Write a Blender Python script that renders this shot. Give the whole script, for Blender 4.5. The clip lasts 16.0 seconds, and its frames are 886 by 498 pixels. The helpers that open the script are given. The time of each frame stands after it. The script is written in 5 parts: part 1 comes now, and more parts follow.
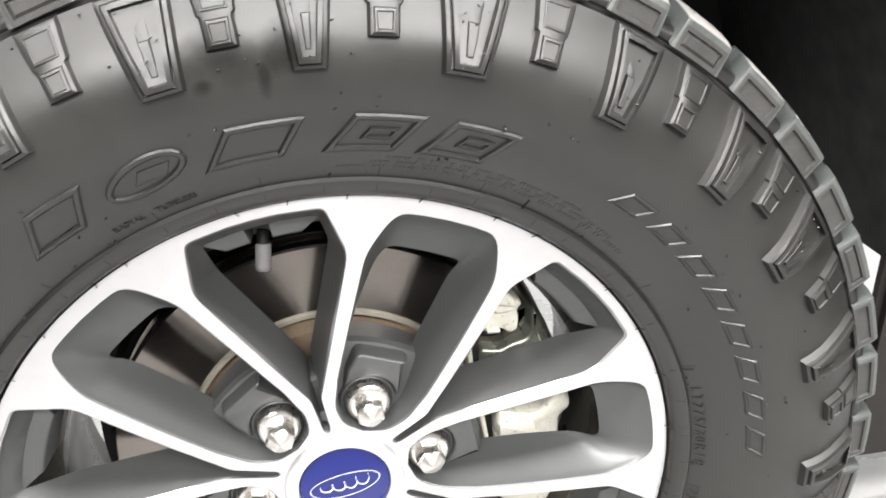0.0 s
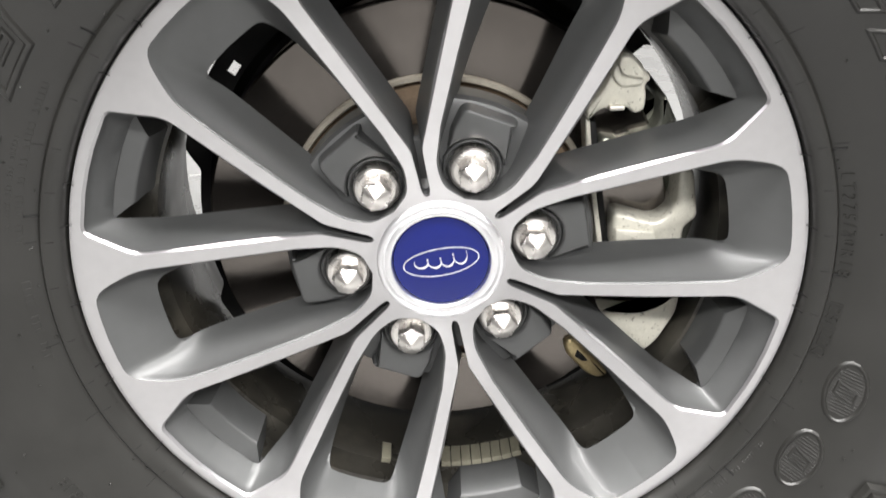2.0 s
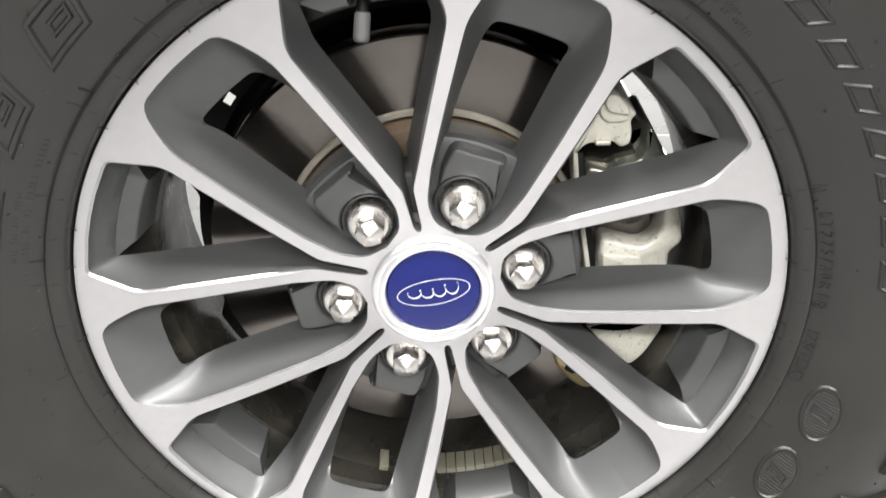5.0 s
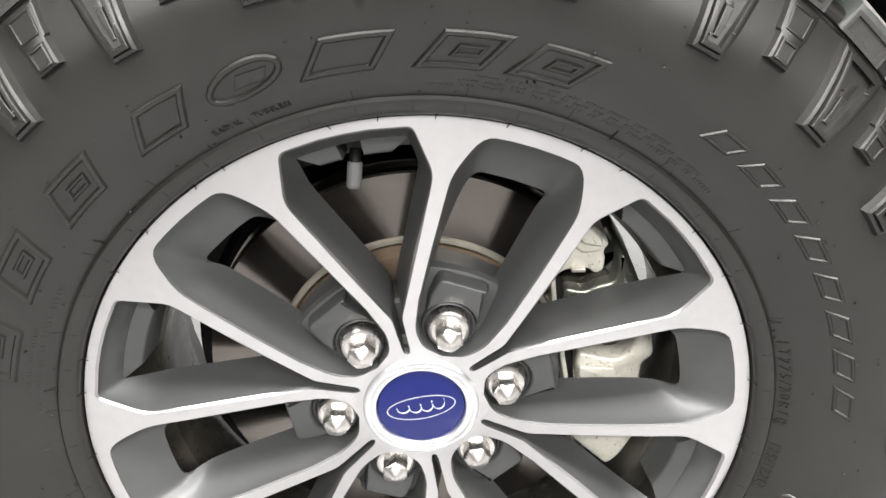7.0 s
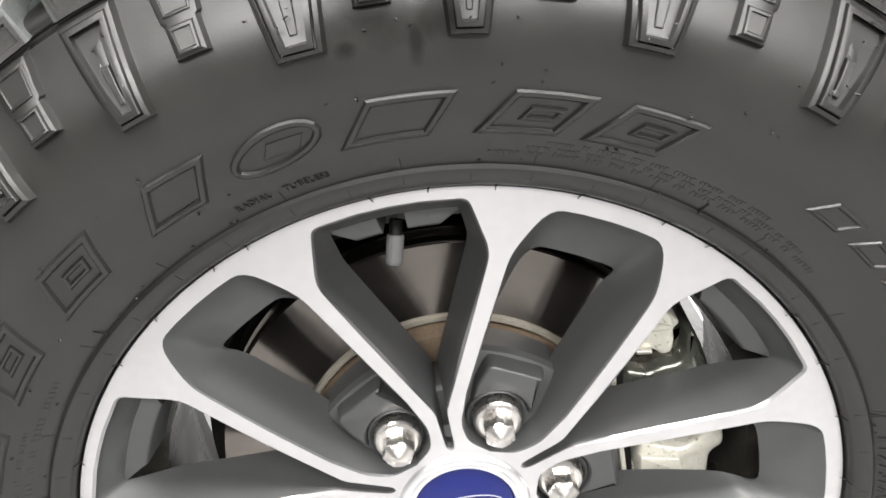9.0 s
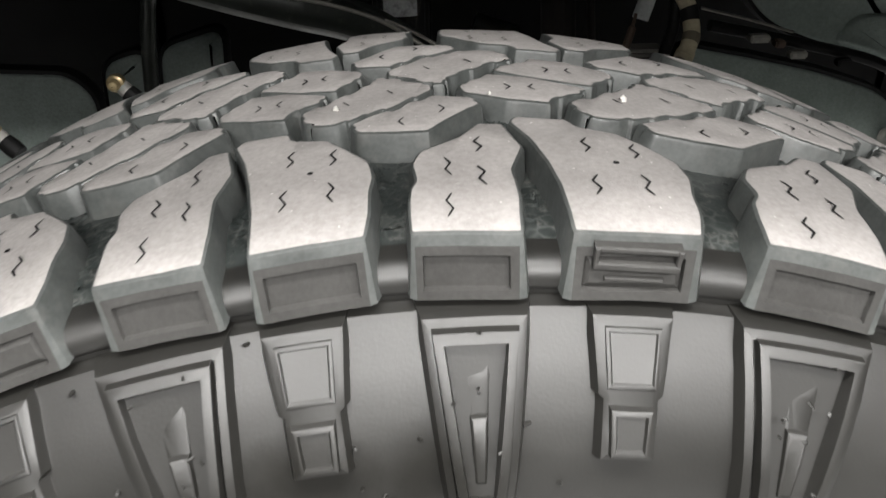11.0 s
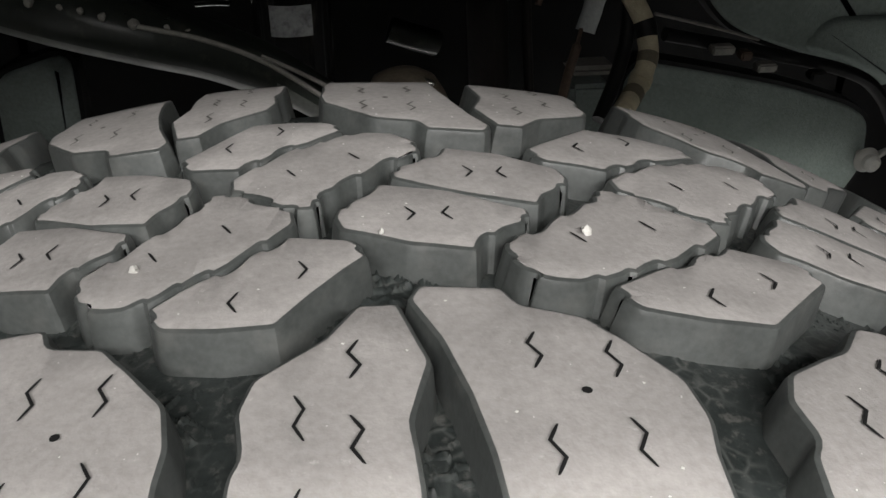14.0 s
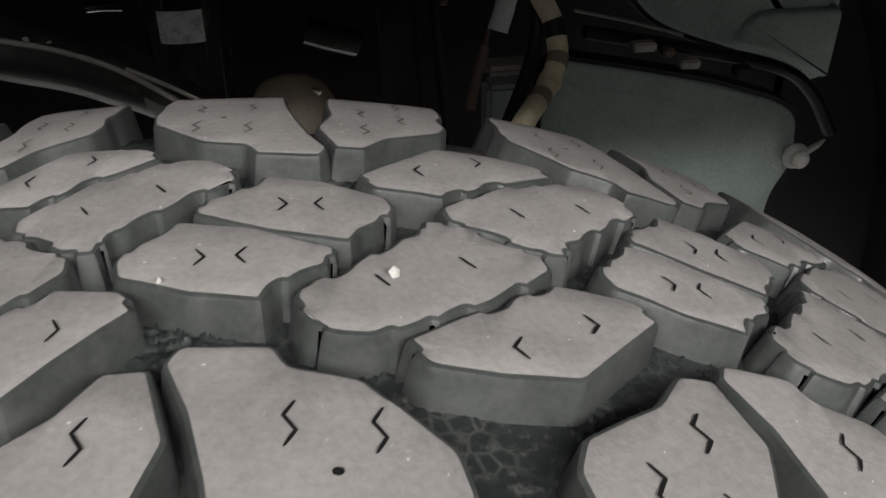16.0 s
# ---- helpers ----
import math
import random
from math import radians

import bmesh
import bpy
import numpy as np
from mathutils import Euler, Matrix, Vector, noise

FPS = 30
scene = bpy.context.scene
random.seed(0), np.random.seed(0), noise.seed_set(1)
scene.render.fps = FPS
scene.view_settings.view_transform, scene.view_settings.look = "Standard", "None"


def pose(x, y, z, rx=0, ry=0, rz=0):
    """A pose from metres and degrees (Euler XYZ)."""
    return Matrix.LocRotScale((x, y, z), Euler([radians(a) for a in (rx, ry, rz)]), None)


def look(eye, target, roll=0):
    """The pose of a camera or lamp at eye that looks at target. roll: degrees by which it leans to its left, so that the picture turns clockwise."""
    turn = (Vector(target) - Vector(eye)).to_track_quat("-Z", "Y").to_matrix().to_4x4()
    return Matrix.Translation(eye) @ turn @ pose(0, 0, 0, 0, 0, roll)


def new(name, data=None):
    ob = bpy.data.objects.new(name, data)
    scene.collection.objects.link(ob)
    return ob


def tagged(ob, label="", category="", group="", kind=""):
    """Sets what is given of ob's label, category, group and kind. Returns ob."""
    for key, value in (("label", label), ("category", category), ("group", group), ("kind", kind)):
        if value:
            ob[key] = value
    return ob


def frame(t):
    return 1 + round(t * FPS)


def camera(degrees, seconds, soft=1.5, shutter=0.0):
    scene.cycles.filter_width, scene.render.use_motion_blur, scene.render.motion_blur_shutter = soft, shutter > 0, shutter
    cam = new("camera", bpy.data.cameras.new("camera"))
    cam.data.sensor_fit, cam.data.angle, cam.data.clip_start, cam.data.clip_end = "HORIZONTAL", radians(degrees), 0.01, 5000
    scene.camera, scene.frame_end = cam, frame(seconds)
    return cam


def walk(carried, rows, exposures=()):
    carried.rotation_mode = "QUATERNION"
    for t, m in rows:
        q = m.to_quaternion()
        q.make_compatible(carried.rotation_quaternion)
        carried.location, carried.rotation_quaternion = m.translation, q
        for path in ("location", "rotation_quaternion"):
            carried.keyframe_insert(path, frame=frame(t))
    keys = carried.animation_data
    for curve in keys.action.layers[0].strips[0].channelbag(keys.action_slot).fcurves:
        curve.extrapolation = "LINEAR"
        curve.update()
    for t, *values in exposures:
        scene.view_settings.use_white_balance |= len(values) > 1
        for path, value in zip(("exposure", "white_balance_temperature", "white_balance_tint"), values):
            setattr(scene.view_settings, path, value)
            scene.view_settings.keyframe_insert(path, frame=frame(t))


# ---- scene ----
cam = camera(52.88, 16.0, shutter=0.3)
PATH = [
    (0, (-0.0203, -0.5346, 0.8733), (0.3076, 1.2240, -0.0211), -1.02),
    (0.5, (-0.0095, -0.5536, 0.8364), (0.1799, 1.2357, -0.0366), -0.56),
    (1, (0.0019, -0.5544, 0.7860), (0.1598, 1.2471, -0.0684), 1.14),
    (1.5, (-0.0029, -0.5598, 0.7384), (0.0497, 1.2472, -0.1172), -0.26),
    (2, (-0.0092, -0.5659, 0.6898), (0.0246, 1.2394, -0.1702), -0.52),
    (2.5, (-0.0079, -0.5692, 0.6256), (0.0218, 1.2314, -0.2445), -0.98),
    (3, (-0.0060, -0.5793, 0.5890), (0.0260, 1.2322, -0.2581), -1.00),
    (3.5, (-0.0161, -0.5627, 0.5743), (0.0260, 1.2503, -0.2689), -0.90),
    (4, (-0.0216, -0.5508, 0.6171), (0.0277, 1.2436, -0.2648), -0.90),
    (4.5, (-0.0090, -0.5529, 0.6833), (0.0213, 1.2154, -0.2506), -0.94),
    (5, (-0.0008, -0.5548, 0.7578), (0.0254, 1.1883, -0.2226), -1.12),
    (5.2, (0.0052, -0.5589, 0.7808), (0.0297, 1.1836, -0.2006), -0.95),
    (7.3, (0.0009, -0.5587, 0.8546), (0.0593, 1.2143, -0.0688), -0.86),
    (7.5, (0.0139, -0.5566, 0.8592), (0.0706, 1.2230, -0.0516), -0.77),
    (8, (0.0211, -0.5399, 0.8595), (0.0811, 1.2456, -0.0395), -0.76),
    (8.5, (-0.0088, -0.5118, 0.8539), (0.0562, 1.2771, -0.0380), -0.71),
    (9, (-0.0337, -0.4702, 0.8401), (0.0464, 1.3222, -0.0435), -0.77),
    (9.5, (-0.0423, -0.4084, 0.8673), (0.0243, 1.3651, -0.0547), -1.09),
    (10, (-0.0322, -0.3474, 0.9125), (0.0227, 1.4313, -0.0003), -1.36),
    (10.2, (-0.0308, -0.3334, 0.9233), (0.0298, 1.4470, 0.0142), -1.28),
    (12.3, (-0.0057, -0.1665, 0.9333), (0.1037, 1.6124, 0.0256), -0.22),
    (12.5, (-0.0080, -0.1673, 0.9395), (0.1099, 1.6071, 0.0243), -0.30),
    (13, (-0.0074, -0.1613, 0.9399), (0.1497, 1.5984, 0.0024), -0.32),
    (13.5, (-0.0019, -0.1425, 0.9321), (0.1919, 1.6064, -0.0187), -0.33),
    (14, (0.0017, -0.1328, 0.9285), (0.2219, 1.6025, -0.0412), -0.26),
    (14.5, (0.0047, -0.1297, 0.9315), (0.2449, 1.5948, -0.0526), -0.33),
    (15, (0.0082, -0.1320, 0.9316), (0.2592, 1.5842, -0.0642), -0.46),
    (15.5, (0.0293, -0.1329, 0.9325), (0.2815, 1.5876, -0.0555), -0.80),
    (16, (0.0442, -0.1162, 0.9289), (0.3094, 1.6019, -0.0599), -0.81),
]
EXPOSURE = [(0.0, 1.12), (1.0, 0.95), (2.0, 0.62), (3.0, 0.45), (5.0, 0.68), (8.0, 0.7), (9.3, 0.72), (10.0, 0.88), (11.2, 0.86), (12.3, 0.8), (14.0, 0.6), (16.0, 0.45)]
walk(cam, [(t, look(eye, target, roll)) for t, eye, target, roll in PATH], EXPOSURE)

# ---- light: a bright showroom with ceiling panels ----
world = bpy.data.worlds.new("World")
scene.world = world
world.use_nodes = True
world.node_tree.nodes["Background"].inputs[0].default_value = (0.9, 0.95, 1.0, 1)
world.node_tree.nodes["Background"].inputs[1].default_value = 0.02


def area_lamp(name, eye, target, sx, sy, watts, colour=(1, 0.98, 0.957)):
    d = bpy.data.lights.new(name, "AREA")
    d.shape, d.size, d.size_y, d.energy, d.color = "RECTANGLE", sx, sy, watts, colour
    ob = new(name, d)
    ob.matrix_world = look(eye, target)
    return ob


area_lamp("ceiling_panel", (0.5, -0.55, 3.1), (0.5, -0.55, 0), 6.0, 1.1, 580)
area_lamp("ceiling_tube", (0.5, -3.2, 3.1), (0.5, -3.2, 0), 6.0, 0.3, 430)
area_lamp("ceiling_tube", (0.5, -4.6, 3.1), (0.5, -4.6, 0), 6.0, 0.3, 80)
# unseen lamp, added to brighten the floor behind the wheel
area_lamp("ceiling_tube", (-0.2, 1.9, 3.1), (-0.2, 1.9, 0), 5.0, 0.16, 520)


# ---- materials ----
def material(name, colour, rough=0.5, metal=0.0, vary=0.15, scale=30.0, bump=0.0, bump_scale=200.0,
             rough_vary=0.1, stain=None, stain_scale=6.0, stain_amount=0.5, stain_edge=(0.5, 0.68), coat=0.0, random_vary=0.0, spec=0.0, turned=0.0):
    m = bpy.data.materials.new(name)
    m.use_nodes = True
    nt = m.node_tree
    n, l = nt.nodes, nt.links
    b = n["Principled BSDF"]
    co = n.new("ShaderNodeTexCoord")
    n1 = n.new("ShaderNodeTexNoise")
    n1.inputs["Scale"].default_value, n1.inputs["Detail"].default_value = scale, 6
    n2 = n.new("ShaderNodeTexNoise")
    n2.inputs["Scale"].default_value, n2.inputs["Detail"].default_value = scale * 9, 4
    l.new(co.outputs["Object"], n1.inputs["Vector"])
    l.new(co.outputs["Object"], n2.inputs["Vector"])
    add = n.new("ShaderNodeMath")
    add.operation = "ADD"
    l.new(n1.outputs["Fac"], add.inputs[0])
    l.new(n2.outputs["Fac"], add.inputs[1])
    ramp = n.new("ShaderNodeMapRange")
    ramp.inputs["From Min"].default_value, ramp.inputs["From Max"].default_value = 0.6, 1.4
    ramp.inputs["To Min"].default_value, ramp.inputs["To Max"].default_value = 1 - vary, 1 + vary
    l.new(add.outputs[0], ramp.inputs["Value"])
    mul = n.new("ShaderNodeVectorMath")
    mul.operation = "SCALE"
    mul.inputs[0].default_value = colour
    l.new(ramp.outputs["Result"], mul.inputs["Scale"])
    out = mul.outputs["Vector"]
    if random_vary:
        oi = n.new("ShaderNodeObjectInfo")
        rr = n.new("ShaderNodeMapRange")
        rr.inputs["To Min"].default_value, rr.inputs["To Max"].default_value = 1 - random_vary, 1 + random_vary
        l.new(oi.outputs["Random"], rr.inputs["Value"])
        mm = n.new("ShaderNodeVectorMath")
        mm.operation = "SCALE"
        l.new(out, mm.inputs[0])
        l.new(rr.outputs["Result"], mm.inputs["Scale"])
        out = mm.outputs["Vector"]
    if stain:
        n3 = n.new("ShaderNodeTexNoise")
        n3.inputs["Scale"].default_value, n3.inputs["Detail"].default_value = stain_scale, 8
        n3.inputs["Roughness"].default_value = 0.65
        l.new(co.outputs["Object"], n3.inputs["Vector"])
        r3 = n.new("ShaderNodeMapRange")
        r3.inputs["From Min"].default_value, r3.inputs["From Max"].default_value = stain_edge
        r3.inputs["To Max"].default_value = stain_amount
        l.new(n3.outputs["Fac"], r3.inputs["Value"])
        mx = n.new("ShaderNodeMix")
        mx.data_type = "RGBA"
        l.new(r3.outputs["Result"], mx.inputs["Factor"])
        l.new(out, mx.inputs["A"])
        mx.inputs["B"].default_value = (*stain, 1)
        out = mx.outputs["Result"]
    l.new(out, b.inputs["Base Color"])
    rg = n.new("ShaderNodeMapRange")
    rg.inputs["From Min"].default_value, rg.inputs["From Max"].default_value = 0.3, 0.7
    rg.inputs["To Min"].default_value = max(0.02, rough - rough_vary)
    rg.inputs["To Max"].default_value = min(1.0, rough + rough_vary)
    l.new(n1.outputs["Fac"], rg.inputs["Value"])
    l.new(rg.outputs["Result"], b.inputs["Roughness"])
    b.inputs["Metallic"].default_value = metal
    if spec or (rough >= 0.5 and not metal):
        b.inputs["Specular IOR Level"].default_value = spec or 0.25
    if turned:
        # lathe-turned metal: its grain runs round the wheel's axis
        geo = n.new("ShaderNodeNewGeometry")
        sub = n.new("ShaderNodeVectorMath")
        sub.operation = "SUBTRACT"
        sub.inputs[1].default_value = (0, 0, 0.412)
        flat = n.new("ShaderNodeVectorMath")
        flat.operation = "MULTIPLY"
        flat.inputs[1].default_value = (1, 0, 1)
        unit = n.new("ShaderNodeVectorMath")
        unit.operation = "NORMALIZE"
        l.new(geo.outputs["Position"], sub.inputs[0])
        l.new(sub.outputs["Vector"], flat.inputs[0])
        l.new(flat.outputs["Vector"], unit.inputs[0])
        l.new(unit.outputs["Vector"], b.inputs["Tangent"])
        b.inputs["Anisotropic"].default_value = turned
    if coat:
        b.inputs["Coat Weight"].default_value, b.inputs["Coat Roughness"].default_value = coat, 0.08
    if bump:
        n4 = n.new("ShaderNodeTexNoise")
        n4.inputs["Scale"].default_value, n4.inputs["Detail"].default_value = bump_scale, 5
        l.new(co.outputs["Object"], n4.inputs["Vector"])
        bp = n.new("ShaderNodeBump")
        bp.inputs["Strength"].default_value, bp.inputs["Distance"].default_value = bump, 0.001
        l.new(n4.outputs["Fac"], bp.inputs["Height"])
        l.new(bp.outputs["Normal"], b.inputs["Normal"])
    return m


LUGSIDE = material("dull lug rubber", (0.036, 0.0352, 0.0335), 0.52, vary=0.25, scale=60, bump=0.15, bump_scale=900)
RUBBER = material("sidewall rubber", (0.0082, 0.0079, 0.0069), 0.42, vary=0.2, scale=14, bump=0.06, bump_scale=900, rough_vary=0.06,
                  stain=(0.017, 0.0165, 0.015), stain_scale=9, stain_amount=0.3, spec=0.58)


def smudges(m, blobs):
    """Dull smears where the dressing was wiped off; angle, radius, half length and half width in m."""
    nt = m.node_tree
    n, l = nt.nodes, nt.links
    b = n["Principled BSDF"]
    co = n.new("ShaderNodeTexCoord")
    wob = n.new("ShaderNodeTexNoise")
    wob.inputs["Scale"].default_value, wob.inputs["Detail"].default_value = 45, 6
    l.new(co.outputs["Object"], wob.inputs["Vector"])
    total = None
    for deg, r, along, across in blobs:
        mp = n.new("ShaderNodeMapping")
        mp.vector_type = "TEXTURE"
        mp.inputs["Location"].default_value = (r * math.cos(radians(deg)), -0.067, r * math.sin(radians(deg)))
        mp.inputs["Rotation"].default_value = (0, radians(90 - deg), 0)
        mp.inputs["Scale"].default_value = (along, 0.03, across)
        l.new(co.outputs["Object"], mp.inputs["Vector"])
        ln = n.new("ShaderNodeVectorMath")
        ln.operation = "LENGTH"
        l.new(mp.outputs["Vector"], ln.inputs[0])
        ad = n.new("ShaderNodeMath")
        ad.operation = "MULTIPLY_ADD"
        ad.inputs[1].default_value = 1.6
        l.new(wob.outputs["Fac"], ad.inputs[0])
        l.new(ln.outputs["Value"], ad.inputs[2])
        mr = n.new("ShaderNodeMapRange")
        mr.inputs["From Min"].default_value, mr.inputs["From Max"].default_value = 1.1, 1.9
        mr.inputs["To Min"].default_value, mr.inputs["To Max"].default_value = 0.85, 0.0
        l.new(ad.outputs[0], mr.inputs["Value"])
        if total is None:
            total = mr.outputs["Result"]
        else:
            mx = n.new("ShaderNodeMath")
            mx.operation = "MAXIMUM"
            l.new(total, mx.inputs[0])
            l.new(mr.outputs["Result"], mx.inputs[1])
            total = mx.outputs[0]
    sp = n.new("ShaderNodeMapRange")
    sp.inputs["To Min"].default_value, sp.inputs["To Max"].default_value = b.inputs["Specular IOR Level"].default_value, 0.12
    l.new(total, sp.inputs["Value"])
    l.new(sp.outputs["Result"], b.inputs["Specular IOR Level"])


smudges(RUBBER, [(97.6, 0.350, 0.034, 0.015), (92.5, 0.349, 0.026, 0.014), (94.5, 0.336, 0.0045, 0.014), (99.9, 0.337, 0.007, 0.006)])
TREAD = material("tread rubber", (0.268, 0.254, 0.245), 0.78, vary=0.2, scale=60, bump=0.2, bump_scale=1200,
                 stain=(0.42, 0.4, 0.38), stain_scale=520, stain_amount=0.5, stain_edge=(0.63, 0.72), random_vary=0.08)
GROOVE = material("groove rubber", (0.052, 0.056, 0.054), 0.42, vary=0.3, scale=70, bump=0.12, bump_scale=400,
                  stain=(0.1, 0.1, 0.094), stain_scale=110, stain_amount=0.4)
FLOORGROOVE = material("webbed groove rubber", (0.022, 0.026, 0.025), 0.42, vary=0.3, scale=90, bump=0.12, bump_scale=700,
                       stain=(0.11, 0.108, 0.1), stain_scale=320, stain_amount=0.55, stain_edge=(0.55, 0.66), spec=0.4)


def netted(m, colour, scale, width):
    """Paler lines painted over a material: the lit strands of a torn rubber net."""
    nt = m.node_tree
    n, l = nt.nodes, nt.links
    b = n["Principled BSDF"]
    co = n.new("ShaderNodeTexCoord")
    vo = n.new("ShaderNodeTexVoronoi")
    vo.feature = "DISTANCE_TO_EDGE"
    vo.inputs["Scale"].default_value = scale
    l.new(co.outputs["Object"], vo.inputs["Vector"])
    no = n.new("ShaderNodeTexNoise")
    no.inputs["Scale"].default_value = scale * 0.3
    l.new(co.outputs["Object"], no.inputs["Vector"])
    mr = n.new("ShaderNodeMapRange")
    mr.inputs["From Max"].default_value = width
    mr.inputs["To Min"].default_value, mr.inputs["To Max"].default_value = 0.32, 0.0
    l.new(vo.outputs["Distance"], mr.inputs["Value"])
    gate = n.new("ShaderNodeMapRange")
    gate.inputs["From Min"].default_value, gate.inputs["From Max"].default_value = 0.42, 0.6
    l.new(no.outputs["Fac"], gate.inputs["Value"])
    mu = n.new("ShaderNodeMath")
    mu.operation = "MULTIPLY"
    l.new(mr.outputs["Result"], mu.inputs[0])
    l.new(gate.outputs["Result"], mu.inputs[1])
    mx = n.new("ShaderNodeMix")
    mx.data_type = "RGBA"
    l.new(mu.outputs[0], mx.inputs["Factor"])
    l.new(b.inputs["Base Color"].links[0].from_socket, mx.inputs["A"])
    mx.inputs["B"].default_value = (*colour, 1)
    l.new(mx.outputs["Result"], b.inputs["Base Color"])


netted(FLOORGROOVE, (0.16, 0.165, 0.155), 230, 0.13)
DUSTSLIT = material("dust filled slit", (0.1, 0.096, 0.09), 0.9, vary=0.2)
MATT = material("pocket shade rubber", (0.008, 0.008, 0.0075), 0.8, vary=0.2, scale=60, spec=0.1)
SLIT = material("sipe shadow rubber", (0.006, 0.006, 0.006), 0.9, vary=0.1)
MACHINED = material("machined aluminium", (0.66, 0.651, 0.664), 0.33, metal=1.0, turned=0.6, vary=0.05, scale=12, rough_vary=0.05)
GREYPAINT = material("grey wheel paint", (0.07, 0.0715, 0.072), 0.45, metal=0.32, vary=0.05, scale=14, rough_vary=0.05, coat=0.1)
BEVEL = material("diamond cut edge", (0.46, 0.452, 0.464), 0.36, metal=1.0, vary=0.05, scale=12, rough_vary=0.04)
CHROME = material("bright nut steel", (0.8, 0.77, 0.74), 0.28, metal=1.0, vary=0.04, scale=60, rough_vary=0.05)
CAPRING = material("satin cap ring", (0.88, 0.88, 0.9), 0.36, metal=1.0, vary=0.03, scale=40, rough_vary=0.04)
BLUE = material("blue enamel", (0.002, 0.006, 0.085), 0.12, vary=0.05, scale=80)
SILVER = material("silver print", (0.62, 0.63, 0.68), 0.3, metal=0.4)
ROTOR = material("turned brake iron", (0.19, 0.172, 0.158), 0.2, metal=0.95, turned=0.8, vary=0.12, scale=30, rough_vary=0.04)
HAT = material("rusty rotor hat", (0.12, 0.085, 0.055), 0.7, metal=0.2, vary=0.3, scale=40, bump=0.4, bump_scale=500)
CALIPER = material("cast caliper zinc", (0.52, 0.505, 0.44), 0.36, metal=0.15, vary=0.12, scale=30, bump=0.35, bump_scale=500,
                   stain=(0.07, 0.06, 0.045), stain_scale=260, stain_amount=0.8, stain_edge=(0.6, 0.65))
HOUSING = material("worn caliper housing iron", (0.2, 0.205, 0.175), 0.33, metal=0.75, vary=0.25, scale=35, bump=0.3, bump_scale=300,
                   stain=(0.05, 0.045, 0.035), stain_scale=220, stain_amount=0.7, stain_edge=(0.62, 0.68))
EDGE = material("worn iron edge", (0.4, 0.37, 0.31), 0.45, metal=0.6, vary=0.2, scale=80)
STEEL = material("bright spring steel", (0.6, 0.58, 0.54), 0.3, metal=1.0)
BRASS = material("yellow passivate", (0.45, 0.36, 0.2), 0.35, metal=0.7, vary=0.25, scale=60)
BARREL = material("inner barrel paint", (0.024, 0.0225, 0.019), 0.3, vary=0.25, scale=16, stain=(0.11, 0.1, 0.08), stain_scale=14, stain_amount=0.4)
BLACK = material("black plastic", (0.004, 0.004, 0.004), 0.6, vary=0.3, scale=30)
LINER = material("dusty liner felt", (0.23, 0.27, 0.25), 0.85, vary=0.2, scale=40, bump=0.6, bump_scale=700)
STEELBLACK = material("black painted steel", (0.016, 0.019, 0.016), 0.34, metal=0.0, vary=0.3, scale=30,
                      stain=(0.07, 0.068, 0.056), stain_scale=90, stain_amount=0.5, stain_edge=(0.58, 0.7))
HOSE = material("tan braided hose", (0.4, 0.355, 0.25), 0.6, vary=0.25, scale=160, bump=0.6, bump_scale=900)
# LINER's felt again, coloured darker for the panels in shade
LINER_MID = material("shaded felt", (0.19, 0.22, 0.207), 0.9, vary=0.25, scale=50, bump=0.5, bump_scale=700)
LINER_DARK = material("shaded dark felt", (0.19, 0.22, 0.205), 0.9, vary=0.25, scale=50, bump=0.5, bump_scale=700)
GLINT = material("painted highlight white", (0.36, 0.37, 0.37), 0.4, vary=0.3, scale=60, stain=(0.02, 0.02, 0.02), stain_scale=90, stain_amount=0.8)
PIN = material("pale push pin", (0.26, 0.255, 0.235), 0.4, vary=0.1)
DUSTED = material("dusty weld", (0.2, 0.195, 0.175), 0.7, vary=0.35, scale=200)
BROWNBLACK = material("brownish black plastic", (0.012, 0.010, 0.009), 0.6, vary=0.3, scale=30)
BOOT = material("dusty brown boot rubber", (0.15, 0.125, 0.095), 0.55, vary=0.3, scale=70, bump=0.3, bump_scale=500)
ARMSHEEN = material("belly sheen steel", (0.11, 0.115, 0.105), 0.42, vary=0.3, scale=50, stain=(0.03, 0.03, 0.028), stain_scale=70, stain_amount=0.5)
LOOM = material("grey loom sleeve", (0.4, 0.42, 0.41), 0.6, vary=0.2, scale=60)
GLOSS = material("gloss black paint", (0.012, 0.012, 0.012), 0.12, vary=0.2, scale=30, coat=0.6)
RUSTY = material("rusty steel", (0.075, 0.05, 0.036), 0.75, metal=0.3, vary=0.35, scale=80)
HOSE_DARK = material("dirty hose sleeve", (0.13, 0.115, 0.085), 0.65, vary=0.3, scale=160)
STONE = material("pale grit", (0.5, 0.49, 0.46), 0.7)
WEIGHT = material("adhesive wheel weight", (0.2, 0.19, 0.145), 0.5, metal=0.4, vary=0.15, scale=60)
GREYCAP = material("grey valve cap", (0.1, 0.1, 0.1), 0.5, vary=0.1)
FLOOR = material("grey floor tile", (0.1, 0.1, 0.099), 0.3, vary=0.08, scale=8, bump=0.05, bump_scale=100, random_vary=0.04)
JOINT = material("pale joint", (0.62, 0.62, 0.6), 0.6)
WALL = material("grey wall paint", (0.13, 0.13, 0.128), 0.7, vary=0.04, scale=3)

# ---- geometry helpers ----
ZC = 0.412            # wheel centre above the floor
CY = 0.0683           # middle plane of the tyre
PHASE = 10.5          # first lug, degrees


